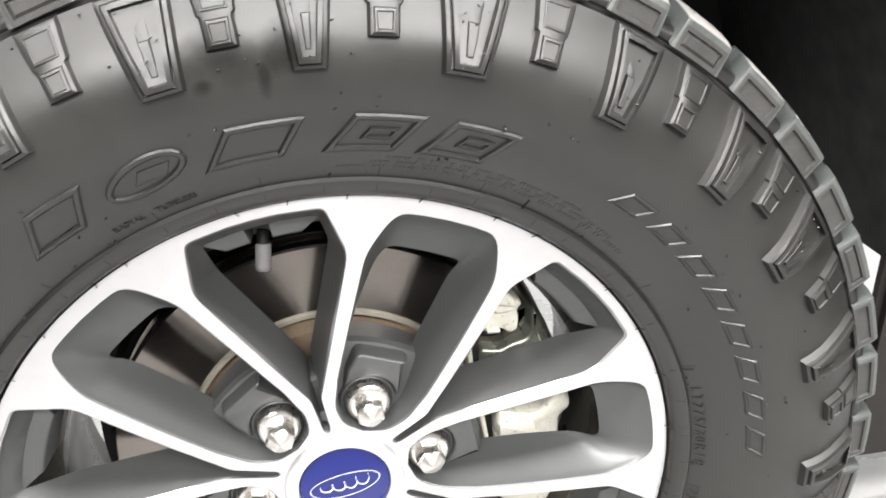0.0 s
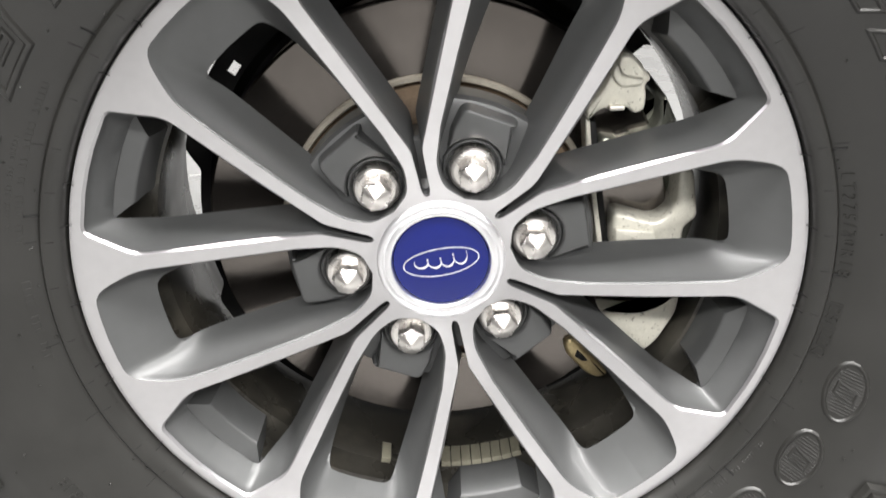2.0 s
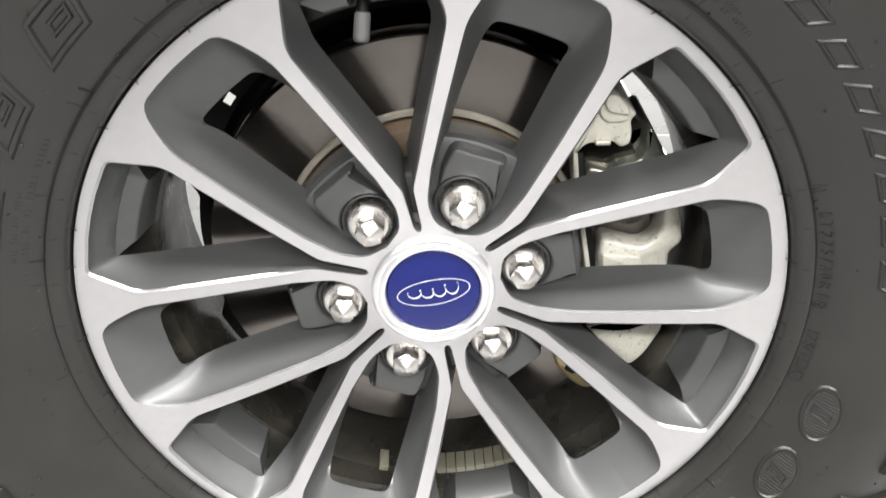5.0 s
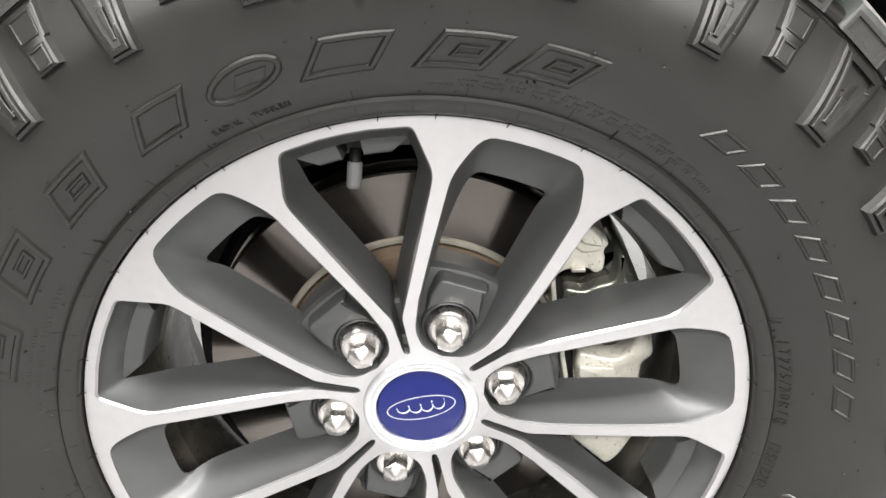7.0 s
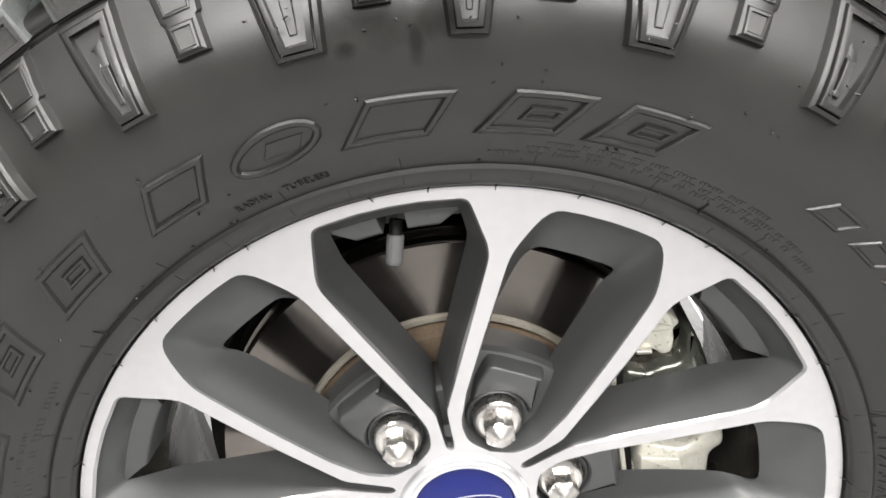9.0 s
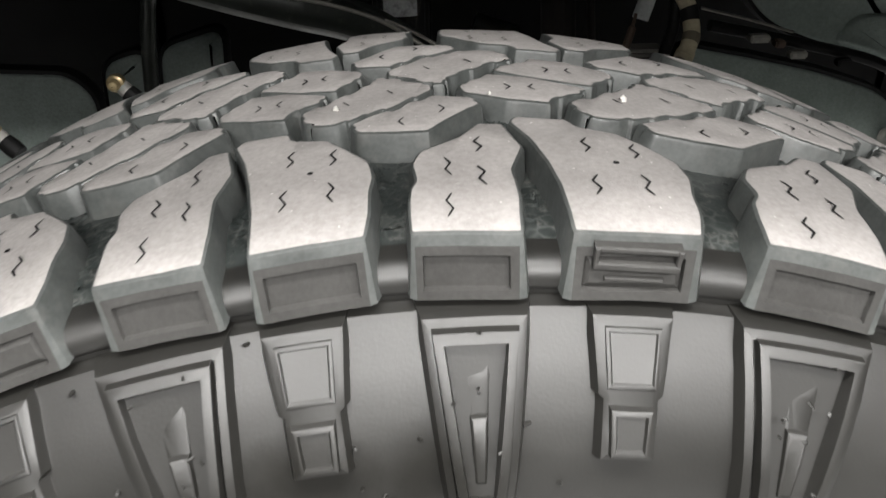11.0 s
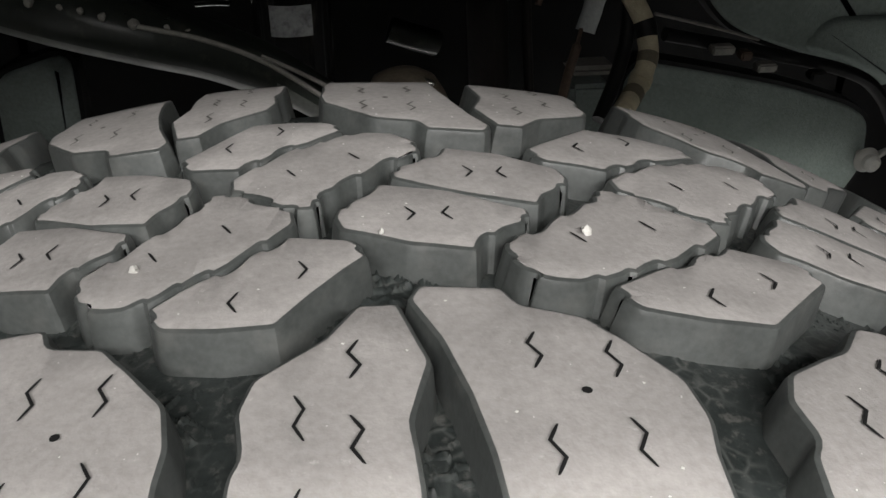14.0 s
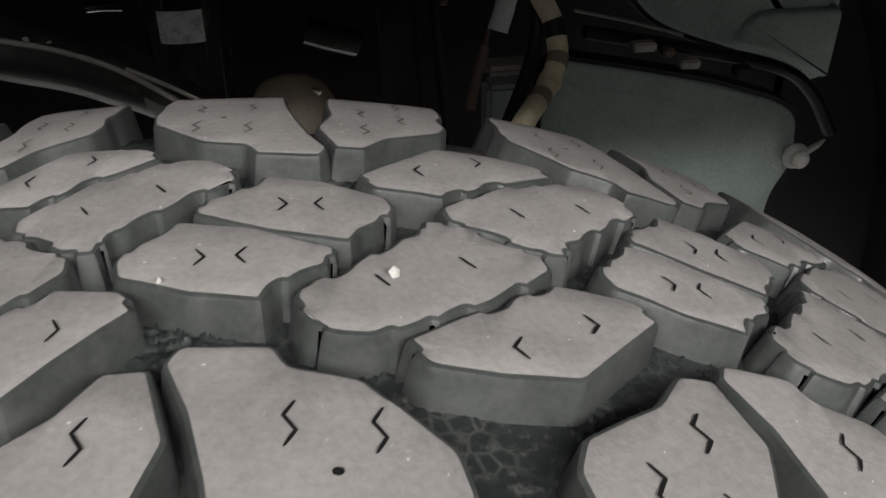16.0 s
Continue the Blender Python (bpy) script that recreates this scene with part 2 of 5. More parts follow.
def polar(r, deg, y):
    a = radians(deg)
    return Vector((r * math.cos(a), y, r * math.sin(a)))


def finish(bm, name, mats, parent=None, label="", smooth=35, normals=True):
    if normals:
        bmesh.ops.recalc_face_normals(bm, faces=bm.faces[:])
    me = bpy.data.meshes.new(name)
    bm.to_mesh(me)
    bm.free()
    for m in mats if isinstance(mats, (list, tuple)) else [mats]:
        me.materials.append(m)
    if smooth:
        me.polygons.foreach_set("use_smooth", [True] * len(me.polygons))
        me.set_sharp_from_angle(angle=radians(smooth))
    ob = new(name, me)
    if parent:
        ob.parent = parent
    if label:
        ob["label"] = label
    return ob


def part(name, bm, mats, parent, label="", smooth=35):
    return finish(bm, name, mats, parent, label, smooth)


def thing(name, where, label, category, group="", kind=""):
    e = new(name)
    e.location = where
    e.empty_display_size = 0.05
    return tagged(e, label, category, group, kind)


def lathe(bm, profile, seg=128, a0=0.0, a1=360.0, close=False, mat=0):
    """Revolve (r, y) points about the y axis."""
    full = abs(a1 - a0) >= 359.9
    cols = seg if full else seg + 1
    rings = [[bm.verts.new(polar(r, a0 + (a1 - a0) * k / seg, y)) for r, y in profile] for k in range(cols)]
    n = len(profile)
    for k in range(seg):
        a, b = rings[k], rings[(k + 1) % cols]
        for i in range(n if close else n - 1):
            j = (i + 1) % n
            f = bm.faces.new((a[i], a[j], b[j], b[i]))
            f.material_index = mat
    if close and not full:
        bm.faces.new(rings[0])
        bm.faces.new(rings[-1][::-1])


def offset_poly(pts, d):
    """Move every corner of a counter-clockwise outline inwards by d."""
    out, n = [], len(pts)
    for i in range(n):
        p, q, s = Vector(pts[i - 1]), Vector(pts[i]), Vector(pts[(i + 1) % n])
        e1, e2 = (q - p).normalized(), (s - q).normalized()
        n1, n2 = Vector((-e1.y, e1.x)), Vector((-e2.y, e2.x))
        m = n1 + n2
        k = max(0.35, 1 + n1.dot(n2))
        out.append(tuple(q + m * (d / k)))
    return out


def ccw(pts):
    s = sum(pts[i - 1][0] * pts[i][1] - pts[i][0] * pts[i - 1][1] for i in range(len(pts)))
    return list(pts) if s > 0 else list(pts)[::-1]


def fillet(pts, radii, steps=4):
    """Round the corners of a closed outline; radii is one number or one a corner."""
    out, n = [], len(pts)
    for i in range(n):
        p, q, s = Vector(pts[i - 1]), Vector(pts[i]), Vector(pts[(i + 1) % n])
        r = radii[i] if isinstance(radii, (list, tuple)) else radii
        a, b = p - q, s - q
        t = min(r, 0.45 * a.length, 0.45 * b.length)
        if t < 1e-5:
            out.append(tuple(q))
            continue
        a, b = q + a.normalized() * t, q + b.normalized() * t
        for k in range(steps + 1):
            w = k / steps
            out.append(tuple(a * (1 - w) ** 2 + q * 2 * w * (1 - w) + b * w * w))
    return out


def prism(bm, rings, cap_first=True, cap_last=True, mats=None):
    """Join closed rings of 3D points of equal count."""
    vs = [[bm.verts.new(p) for p in ring] for ring in rings]
    n = len(rings[0])
    for k in range(len(vs) - 1):
        for i in range(n):
            j = (i + 1) % n
            f = bm.faces.new((vs[k][i], vs[k][j], vs[k + 1][j], vs[k + 1][i]))
            if mats:
                f.material_index = mats[k]
    if cap_first:
        bm.faces.new(vs[0][::-1])
    if cap_last:
        f = bm.faces.new(vs[-1])
        if mats:
            f.material_index = mats[-1]
    return vs


def box(bm, x0, x1, y0, y1, z0, z1, bevel=0.0):
    r = bmesh.ops.create_cube(bm, size=1.0)
    for v in r["verts"]:
        v.co = Vector((x0 + (v.co.x + 0.5) * (x1 - x0), y0 + (v.co.y + 0.5) * (y1 - y0), z0 + (v.co.z + 0.5) * (z1 - z0)))
    if bevel:
        es = list({e for v in r["verts"] for e in v.link_edges})
        bmesh.ops.bevel(bm, geom=es, offset=bevel, segments=2, affect="EDGES")


def tube(bm, pts, radius, seg=12, flat=1.0):
    """A round bar along points; radius is one number or one a point."""
    pts = [Vector(p) for p in pts]
    rings = []
    side = None
    for i, p in enumerate(pts):
        d = (pts[min(i + 1, len(pts) - 1)] - pts[max(i - 1, 0)]).normalized()
        if side is None:
            side = d.cross(Vector((0, 0, 1)))
            if side.length < 0.1:
                side = d.cross(Vector((1, 0, 0)))
        side = (side - d * side.dot(d)).normalized()
        up = side.cross(d)
        r = radius[i] if isinstance(radius, (list, tuple)) else radius
        rings.append([p + side * (r * math.cos(2 * math.pi * k / seg)) + up * (r * flat * math.sin(2 * math.pi * k / seg)) for k in range(seg)])
    prism(bm, rings)


def spline(pts, n=24):
    """A smooth line through points."""
    p = [Vector(q) for q in pts]
    p = [p[0] * 2 - p[1]] + p + [p[-1] * 2 - p[-2]]
    out = []
    for i in range(1, len(p) - 2):
        for k in range(n):
            t = k / n
            a, b, c, d = p[i - 1], p[i], p[i + 1], p[i + 2]
            out.append(0.5 * (2 * b + (c - a) * t + (2 * a - 5 * b + 4 * c - d) * t * t + (3 * b - a - 3 * c + d) * t ** 3))
    out.append(p[-2])
    return out


# ---- the room ----
def build_room():
    bm = bmesh.new()
    box(bm, -8, 8, -8, 8, -0.1, -0.0012)
    floor = tagged(finish(bm, "floor", JOINT, smooth=0), "pale grey polished showroom floor of large tiles", "floor", kind="structure")
    # large tiles with thin pale joints between them, all on one mesh
    bm = bmesh.new()
    box(bm, 0.002, 1.198, 0.002, 1.198, -0.008, 0.0, 0.0006)
    first = None
    for i in range(-7, 6):
        for k in range(-6, 6):
            if first is None:
                ob = first = finish(bm, "tile", FLOOR, floor, smooth=0)
            else:
                ob = new("tile", first.data)
                ob.parent = floor
            ob.location = (0.502 + 1.2 * i, 0.084 + 1.2 * k, 0)
    for nm, b in (("wall_north", (-8.2, 8.2, 8, 8.2, 0, 3.4)), ("wall_south", (-8.2, 8.2, -8.2, -8, 0, 3.4)),
                  ("wall_east", (8, 8.2, -8, 8, 0, 3.4)), ("wall_west", (-8.2, -8, -8, 8, 0, 3.4)), ("ceiling", (-8.2, 8.2, -8.2, 8.2, 3.4, 3.5))):
        bm = bmesh.new()
        box(bm, *b)
        tagged(finish(bm, nm, WALL, smooth=0), "plain pale grey painted " + ("ceiling" if nm == "ceiling" else "showroom wall"), nm.split("_")[0], kind="structure")


build_room()

# ---- the tyre ----
PITCHES = [130.0, 117.3, 103.4, 90.45, 76.3, 60.8, 46.1, 33.0, 17.1, 0.8]
WIDTHS = [1.05, 0.97, 1.27, 1.0, 1.37, 1.15, 1.25, 1.2, 1.05, 1.1]
PITCHES += [0.8 - 14.42 * k for k in range(1, 16)]
WIDTHS += [1.2, 1.0, 1.3, 1.1, 1.05] * 3
# the tread's own pitches, of varied length: count from the top one, degrees clockwise
TREAD_PITCHES = 24
KNOTS = [(-2, -25.8), (-1, -11.9), (0, 0.0), (0.57, 8.0), (0.9, 13.2), (1.07, 16.0), (2, 28.9), (3, 43.5), (22, 334.2)]
SIDE = [(0.2487, -0.0120), (0.2490, -0.0280), (0.2497, -0.0322), (0.252, -0.0358), (0.259, -0.0395), (0.2615, -0.0395), (0.2635, -0.0375), (0.268, -0.0407), (0.276, -0.0463),
        (0.288, -0.0535), (0.3, -0.0598), (0.312, -0.0643), (0.324, -0.0672), (0.335, -0.0683), (0.345, -0.0677), (0.355, -0.0653), (0.365, -0.0607),
        (0.377, -0.0541), (0.386, -0.0477), (0.3893, -0.0458), (0.3899, -0.0432), (0.3908, -0.0412), (0.3922, -0.0412), (0.393, -0.0425), (0.3945, -0.0433)]


def side_y(r):
    """The outer sidewall's y at a radius."""
    for (r0, y0), (r1, y1) in zip(SIDE, SIDE[1:]):
        if r0 <= r <= r1:
            return y0 + (y1 - y0) * (r - r0) / (r1 - r0)
    return SIDE[-1][1]


def crown(y):
    return 0.4218 - (0.0116 if y < CY else 0.0091) * (abs(y - CY) / 0.115) ** 3.26


def pitch_angle(u):
    """Degrees of the place u tread pitches clockwise from the top one."""
    turns = math.floor((u + 2) / TREAD_PITCHES)
    w = u - turns * TREAD_PITCHES
    for (u0, a0), (u1, a1) in zip(KNOTS, KNOTS[1:]):
        if u0 <= w <= u1:
            return 90.2 - a0 - (a1 - a0) * (w - u0) / (u1 - u0) - 360 * turns
    return 0.0


# outlines in mm: along the tread from the lug's middle, across from the wheel's face; one pitch is 105
SHOULDER_LONG = [(13.2, 17.7), (5.3, 17.7), (-1.6, 8), (-17.6, -2), (-20.6, -9.6), (-19.3, -19), (-21.6, -22.8), (-22.3, -29.3), (-22.4, -42), (12.6, -43.5), (13.6, -29.4), (13, -14.7), (17.8, -0.2)]
SHOULDER_SHORT = [(18.3, 23.5), (35.5, 22.5), (38, 16.3), (51, 12.5), (56.5, 6.5), (66.3, -5.5), (67.6, -15.2), (66.4, -23), (66.3, -33), (64.5, -42.3), (27.2, -43.5), (27.2, -35.4), (26.5, -23.5), (24.2, -9), (21, 5), (15.7, 18.8)]
MID = [(-43.6, 24), (-33, 32), (-23.5, 35.8), (-21, 40.5), (-13, 44), (-11, 47.5), (4.5, 44.3), (8, 36.5), (-13.5, 13.3), (-27, 13.6), (-40.5, 16.5)]
INNER = [(-65, 38.5), (-61.5, 45), (-54.5, 47.5), (-51, 53), (-43, 59.5), (-40.5, 64), (-36.5, 66), (-34.6, 73.6), (-26, 72), (-19.5, 65.5), (-17, 64), (-10.5, 60.5), (-9.8, 54), (-13.5, 49.8), (-21.5, 43), (-26, 38), (-34.5, 34), (-41, 29.5), (-50, 25.7), (-56, 26.3), (-62.5, 30.3)]
CENTRE = [(1.5, 56), (5.8, 63.5), (10.7, 67.8), (13.1, 73.3), (30.2, 68.7), (49, 59), (46.8, 51.4), (41.2, 48.5), (34.3, 43), (32.8, 38.2), (18.6, 41.7), (3, 49.5)]
SIPES = {"long": [(3.7, 1.1), (-7.7, -12.3), (3.4, -18), (-8.5, -31.8)], "short": [(38.3, 1.6), (53.6, -0.8), (37.5, -22.3), (53.4, -21)], "mid": [(-22.6, 22), (-8, 32)],
         "inner": [(-46.5, 44.5), (-28, 53.5)], "centre": [(18.5, 55.3), (29.5, 55.5)]}
MIRROR = (66.0, 135.6)        # the inner half of the tread is the outer one turned by half a turn
FLOOR_DEPTH = 0.0098          # of the grooves under the blocks


def bend(u, y, h):
    """A place on the tread: mm along, mm across, mm above the crown."""
    yy = y / 1000
    p = polar(crown(yy) + h / 1000, pitch_angle(u / 105), yy)
    p.z = max(p.z, -ZC + 0.0005)
    return p


def notched(outline, step=0.75):
    """Small saw-tooth steps in the middle of an outline's shorter edges."""
    out = []
    for p, q in zip(outline, outline[1:] + outline[:1]):
        out.append(p)
        d = math.dist(p, q)
        if 7 < d < 13:
            n = ((p[1] - q[1]) / d * step, (q[0] - p[0]) / d * step)
            m = [(p[0] + (q[0] - p[0]) * f, p[1] + (q[1] - p[1]) * f) for f in (0.46, 0.54)]
            out += [(m[0][0] + n[0], m[0][1] + n[1]), (m[1][0] - n[0], m[1][1] - n[1])]
    return out


MID, INNER, CENTRE = notched(MID), notched(INNER), notched(CENTRE)


def tread_block(tyre, outline, flip, k, shoulder, sipes):
    pts = fillet(offset_poly(ccw(outline), -0.7), 1.6, 2)
    flat = bmesh.new()
    low = offset_poly(pts, -2.2)
    edge = [shoulder and p[1] < -38 for p in pts]
    rings = [[Vector((x, y - 1.2 if e else y, -17.6 if e else -17)) for (x, y), e in zip(low, edge)],
             [Vector((x, y - 0.6 if e else y, -3.2 if e else -1.6)) for (x, y), e in zip(offset_poly(pts, -0.1), edge)],
             [Vector((x, y, -0.45)) for x, y in offset_poly(pts, 0.3)], [Vector((x, y, 0)) for x, y in offset_poly(pts, 1.25)]]
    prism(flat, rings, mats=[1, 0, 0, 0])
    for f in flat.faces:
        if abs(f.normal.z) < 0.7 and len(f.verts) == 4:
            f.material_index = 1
    if shoulder:
        flat.normal_update()
        foot = min(p[1] for p in pts)
        side = [f for f in flat.faces if f.calc_center_median().y < foot + 2 and abs(f.normal.y) > 0.7 and len(f.verts) == 4 and f.calc_area() > 120]
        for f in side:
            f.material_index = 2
        bmesh.ops.inset_individual(flat, faces=side, thickness=3.6, depth=0)
        bmesh.ops.inset_individual(flat, faces=side, thickness=0.5, depth=-1.9)
        if k % 2 == 0 and outline is SHOULDER_SHORT:
            bmesh.ops.inset_individual(flat, faces=side, thickness=2.6, depth=1.4)
    xs = [p[0] for p in pts]
    ys = [p[1] for p in pts]
    for x in np.arange(min(xs) + 7, max(xs), 8):
        bmesh.ops.bisect_plane(flat, geom=flat.verts[:] + flat.edges[:] + flat.faces[:], plane_co=(x, 0, 0), plane_no=(1, 0, 0), dist=1e-5)
    for y in np.arange(min(ys) + 9, max(ys), 14):
        bmesh.ops.bisect_plane(flat, geom=flat.verts[:] + flat.edges[:] + flat.faces[:], plane_co=(0, y, 0), plane_no=(0, 1, 0), dist=1e-5)

    def lay(u, y, h):
        if outline is SHOULDER_SHORT and k == -1 and not flip:
            u = 15.7 + (u - 15.7) * 1.055
        if flip:
            u, y = MIRROR[0] - u, MIRROR[1] - y
        return bend(u + 105 * k, y, h)
    bmesh.ops.recalc_face_normals(flat, faces=flat.faces[:])
    for v in flat.verts:
        wob = 0.25 * noise.noise(Vector((v.co.x * 0.2, v.co.y * 0.2, k * 3.1)))
        worn = 0.3 * noise.noise(Vector((v.co.x * 0.09, v.co.y * 0.09, k * 5.3 + flip))) if v.co.z > -1 else 0
        v.co = lay(v.co.x + wob, v.co.y + wob, v.co.z + worn - 0.1)
    name = "shoulder_block" if shoulder else "tread_block"
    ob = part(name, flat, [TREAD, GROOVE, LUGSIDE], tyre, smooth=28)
    zig = [(-1.0, -5.2), (1.05, -1.8), (-1.05, 1.8), (1.0, 5.2)]
    for i, (su, sy) in enumerate(sipes):
        if outline is INNER:
            way = [(1.4, -2.3), (0, 0), (-1.4, 2.3)]
        elif not shoulder:
            s = 2.1 if (i == 1) == (outline is MID) else -2.1
            way = [(0, -3.6), (s, 0), (0, 3.6)]
        else:
            s = 1 if i in ((0, 3) if outline is SHOULDER_LONG else (0, 1, 2)) else -1
            way = [(a * s, b) for a, b in zig]
        # a flat strip on the block; SLIT holds the cut's shade as colour
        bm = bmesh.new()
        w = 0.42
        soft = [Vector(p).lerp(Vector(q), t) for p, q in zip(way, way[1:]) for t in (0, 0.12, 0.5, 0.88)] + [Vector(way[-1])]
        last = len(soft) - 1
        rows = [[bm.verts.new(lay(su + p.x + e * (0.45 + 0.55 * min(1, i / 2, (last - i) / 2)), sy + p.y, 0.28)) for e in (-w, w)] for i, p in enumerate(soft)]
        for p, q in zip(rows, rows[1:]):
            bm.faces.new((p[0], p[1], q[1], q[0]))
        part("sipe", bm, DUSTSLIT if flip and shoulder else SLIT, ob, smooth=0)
    if outline is SHOULDER_SHORT and k == 0 and not flip:
        # moulded slot with raised lips on the outer face
        for u0, u1, h0, h1, out in ((33, 59, -3.4, -1.8, 2.6), (33, 59, -8.2, -6.2, 3.2), (33, 34.6, -8.2, -1.8, 3.0), (57.4, 59, -8.2, -1.8, 3.0), (37, 55, -12.5, -11.2, 2.2)):
            bm = bmesh.new()
            face = [(u0, h0), (u1, h0), (u1, h1), (u0, h1)]
            rings = [[lay(u, -43.2, h) for u, h in face], [lay(u, -44.3 - out + 0.5, h) for u, h in face], [lay(u, -44.3 - out, h) for u, h in offset_poly(face, 0.35)]]
            prism(bm, rings, cap_first=False)
            part("lip", bm, LUGSIDE, ob, smooth=0)
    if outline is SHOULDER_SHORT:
        # flat disc on the block, the hole's darkness in its colour
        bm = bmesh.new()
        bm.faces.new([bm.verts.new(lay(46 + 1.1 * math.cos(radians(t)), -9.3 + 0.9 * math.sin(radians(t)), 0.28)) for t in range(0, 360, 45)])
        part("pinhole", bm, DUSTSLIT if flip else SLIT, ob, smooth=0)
    return ob


def build_tyre():
    tyre = thing("tyre", (0, 0, ZC), "black mud-terrain truck tyre with chunky blocks on the floor", "tyre")
    # carcass: outer sidewall, tread base, inner sidewall
    prof = list(SIDE) + [(0.3968, -0.0430), (0.3990, -0.0420), (0.4010, -0.0400), (0.4022, -0.0370), (0.4035, -0.0320), (0.4050, -0.0285)]
    prof += [(crown(y) - FLOOR_DEPTH, y) for y in np.linspace(-0.026, 0.1626, 22)]
    prof += [(r, 2 * CY - y) for r, y in SIDE[::-1]]
    bm = bmesh.new()
    lathe(bm, prof, 360)
    for f in bm.faces:
        c = f.calc_center_median()
        if math.hypot(c.x, c.z) > 0.3945 and c.y > -0.034:
            f.material_index = 1
    for v in bm.verts:
        v.co.z = max(v.co.z, -ZC + 0.001)
    part("carcass", bm, [RUBBER, FLOORGROOVE], tyre, "smooth black rubber sidewalls", smooth=40)
    # a crinkled net of thin rubber skin in the grooves, over the upper part of the tyre
    angles, across = np.arange(66, 119, 0.085), np.arange(-0.027, 0.156, 0.0006)
    verts = []
    for a in angles:
        for y in across:
            base = crown(y) - FLOOR_DEPTH - 0.0003
            p = polar(base, a, y)
            d = noise.voronoi((p + noise.noise_vector(p * 160) * 0.0016) * 210)[0]
            web = math.exp(-((d[1] - d[0]) / 0.07) ** 2) * max(0.0, 0.5 + noise.noise(p * 60)) * 0.0016
            verts.append(polar(base + web + 0.0010 * noise.noise(p * 45) + 0.00012 * noise.noise(p * 700), a, y))
    n = len(across)
    me = bpy.data.meshes.new("groove_skin")
    me.from_pydata(verts, [], [(i * n + j, i * n + j + 1, (i + 1) * n + j + 1, (i + 1) * n + j) for i in range(len(angles) - 1) for j in range(n - 1)])
    me.materials.append(FLOORGROOVE)
    me.polygons.foreach_set("use_smooth", [True] * len(me.polygons))
    skin = new("groove_skin", me)
    skin.parent = tyre
    tagged(skin, "crinkled dusty webs of rubber in the grooves", kind="stuff")
    for k in range(-2, TREAD_PITCHES - 2):
        for flip in (False, True):
            for outline, sh, sp in ((SHOULDER_LONG, True, "long"), (SHOULDER_SHORT, True, "short"), (MID, False, "mid"), (INNER, False, "inner"), (CENTRE, False, "centre")):
                tread_block(tyre, outline, flip, k, sh, SIPES[sp])
    return tyre


tyre = build_tyre()


# ---- biters, marks and writing on the sidewall ----
def on_side(mm_along, r, centre, lift):
    """A place on the sidewall: mm clockwise from an angle, radius, mm proud."""
    return polar(r, centre - math.degrees(mm_along / 1000 / r), side_y(r) - lift / 1000)


def raised(bm, outline, centre, high, foot=-1.0, chamfer=0.6, sub=6.0, hole=None, slope=None):
    """A raised pad on the sidewall; outline in mm along and mm of radius."""
    pts = ccw(outline)
    dense = []
    for a, b in zip(pts, pts[1:] + pts[:1]):
        n = max(1, int(math.dist(a, b) / sub))
        dense += [(a[0] + (b[0] - a[0]) * i / n, a[1] + (b[1] - a[1]) * i / n) for i in range(n)]
    lay = lambda ring, h: [on_side(x, r / 1000, centre, h) for x, r in ring]
    rings = [lay(offset_poly(dense, -(slope or chamfer)), foot), lay(dense, high - chamfer * 0.5), lay(offset_poly(dense, chamfer), high)]
    if hole is None:
        prism(bm, rings, cap_first=False)
    else:
        inner = offset_poly(dense, hole[0])
        rings += [lay(inner, high), lay(offset_poly(dense, hole[0] + (slope or 0.5)), hole[1])]
        prism(bm, rings, cap_first=False)


def build_biters(tyre):
    n = len(PITCHES)
    for k in range(n):
        a, w = PITCHES[k], WIDTHS[k]
        b = a - 0.46 * ((a - PITCHES[(k + 1) % n]) % 360)
        wide = lambda outline: [(x * w, r) for x, r in outline]
        bm = bmesh.new()
        raised(bm, wide([(-14.6, 389.3), (14.6, 389.3), (8.2, 339), (-8.2, 339)]), a, 6.0, chamfer=2.0, hole=(2.2, 5.0))
        raised(bm, wide([(-11.8, 387.2), (11.8, 387.2), (5.8, 342.5), (-5.8, 342.5)]), a, 8.8, foot=4, chamfer=0.5, hole=(2.6, 0.2))
        raised(bm, wide([(-4.4, 381), (4.4, 381), (3.2, 374), (2.6, 367), (1.5, 348.5), (-1.5, 348.5), (-2.6, 367), (-3.2, 374)]), a, 4.0, foot=0, chamfer=0.8)
        raised(bm, wide([(-2.2, 366), (2.2, 366), (1.4, 349), (-1.4, 349)]), a, 5.4, foot=3, chamfer=0.5)
        biter = part("sidewall_biter", bm, RUBBER, tyre, smooth=25)
        # black pocket floor: the recess's shade is put into its colour
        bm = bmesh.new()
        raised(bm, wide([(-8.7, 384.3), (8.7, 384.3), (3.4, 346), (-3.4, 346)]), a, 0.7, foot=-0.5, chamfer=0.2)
        part("pocket", bm, MATT, biter, "black pocket floor with the shade in its colour", smooth=25)
        bm = bmesh.new()
        raised(bm, [(-11.4, 389.3), (11.4, 389.3), (9.0, 371), (7.6, 370), (7.4, 355), (-7.4, 355), (-7.6, 370), (-9.0, 371)], b, 5.2, chamfer=1.8)
        raised(bm, [(-8.0, 387), (8.0, 387), (6.8, 373), (-6.8, 373)], b, 6.0, foot=4, chamfer=0.4, hole=(0.9, 5.3))
        raised(bm, [(-5.8, 368.5), (5.8, 368.5), (5.2, 357), (-5.2, 357)], b, 7.4, foot=4, chamfer=0.6, hole=(1.2, 6.2))
        part("sidewall_biter", bm, RUBBER, tyre, smooth=25)


build_biters(tyre)


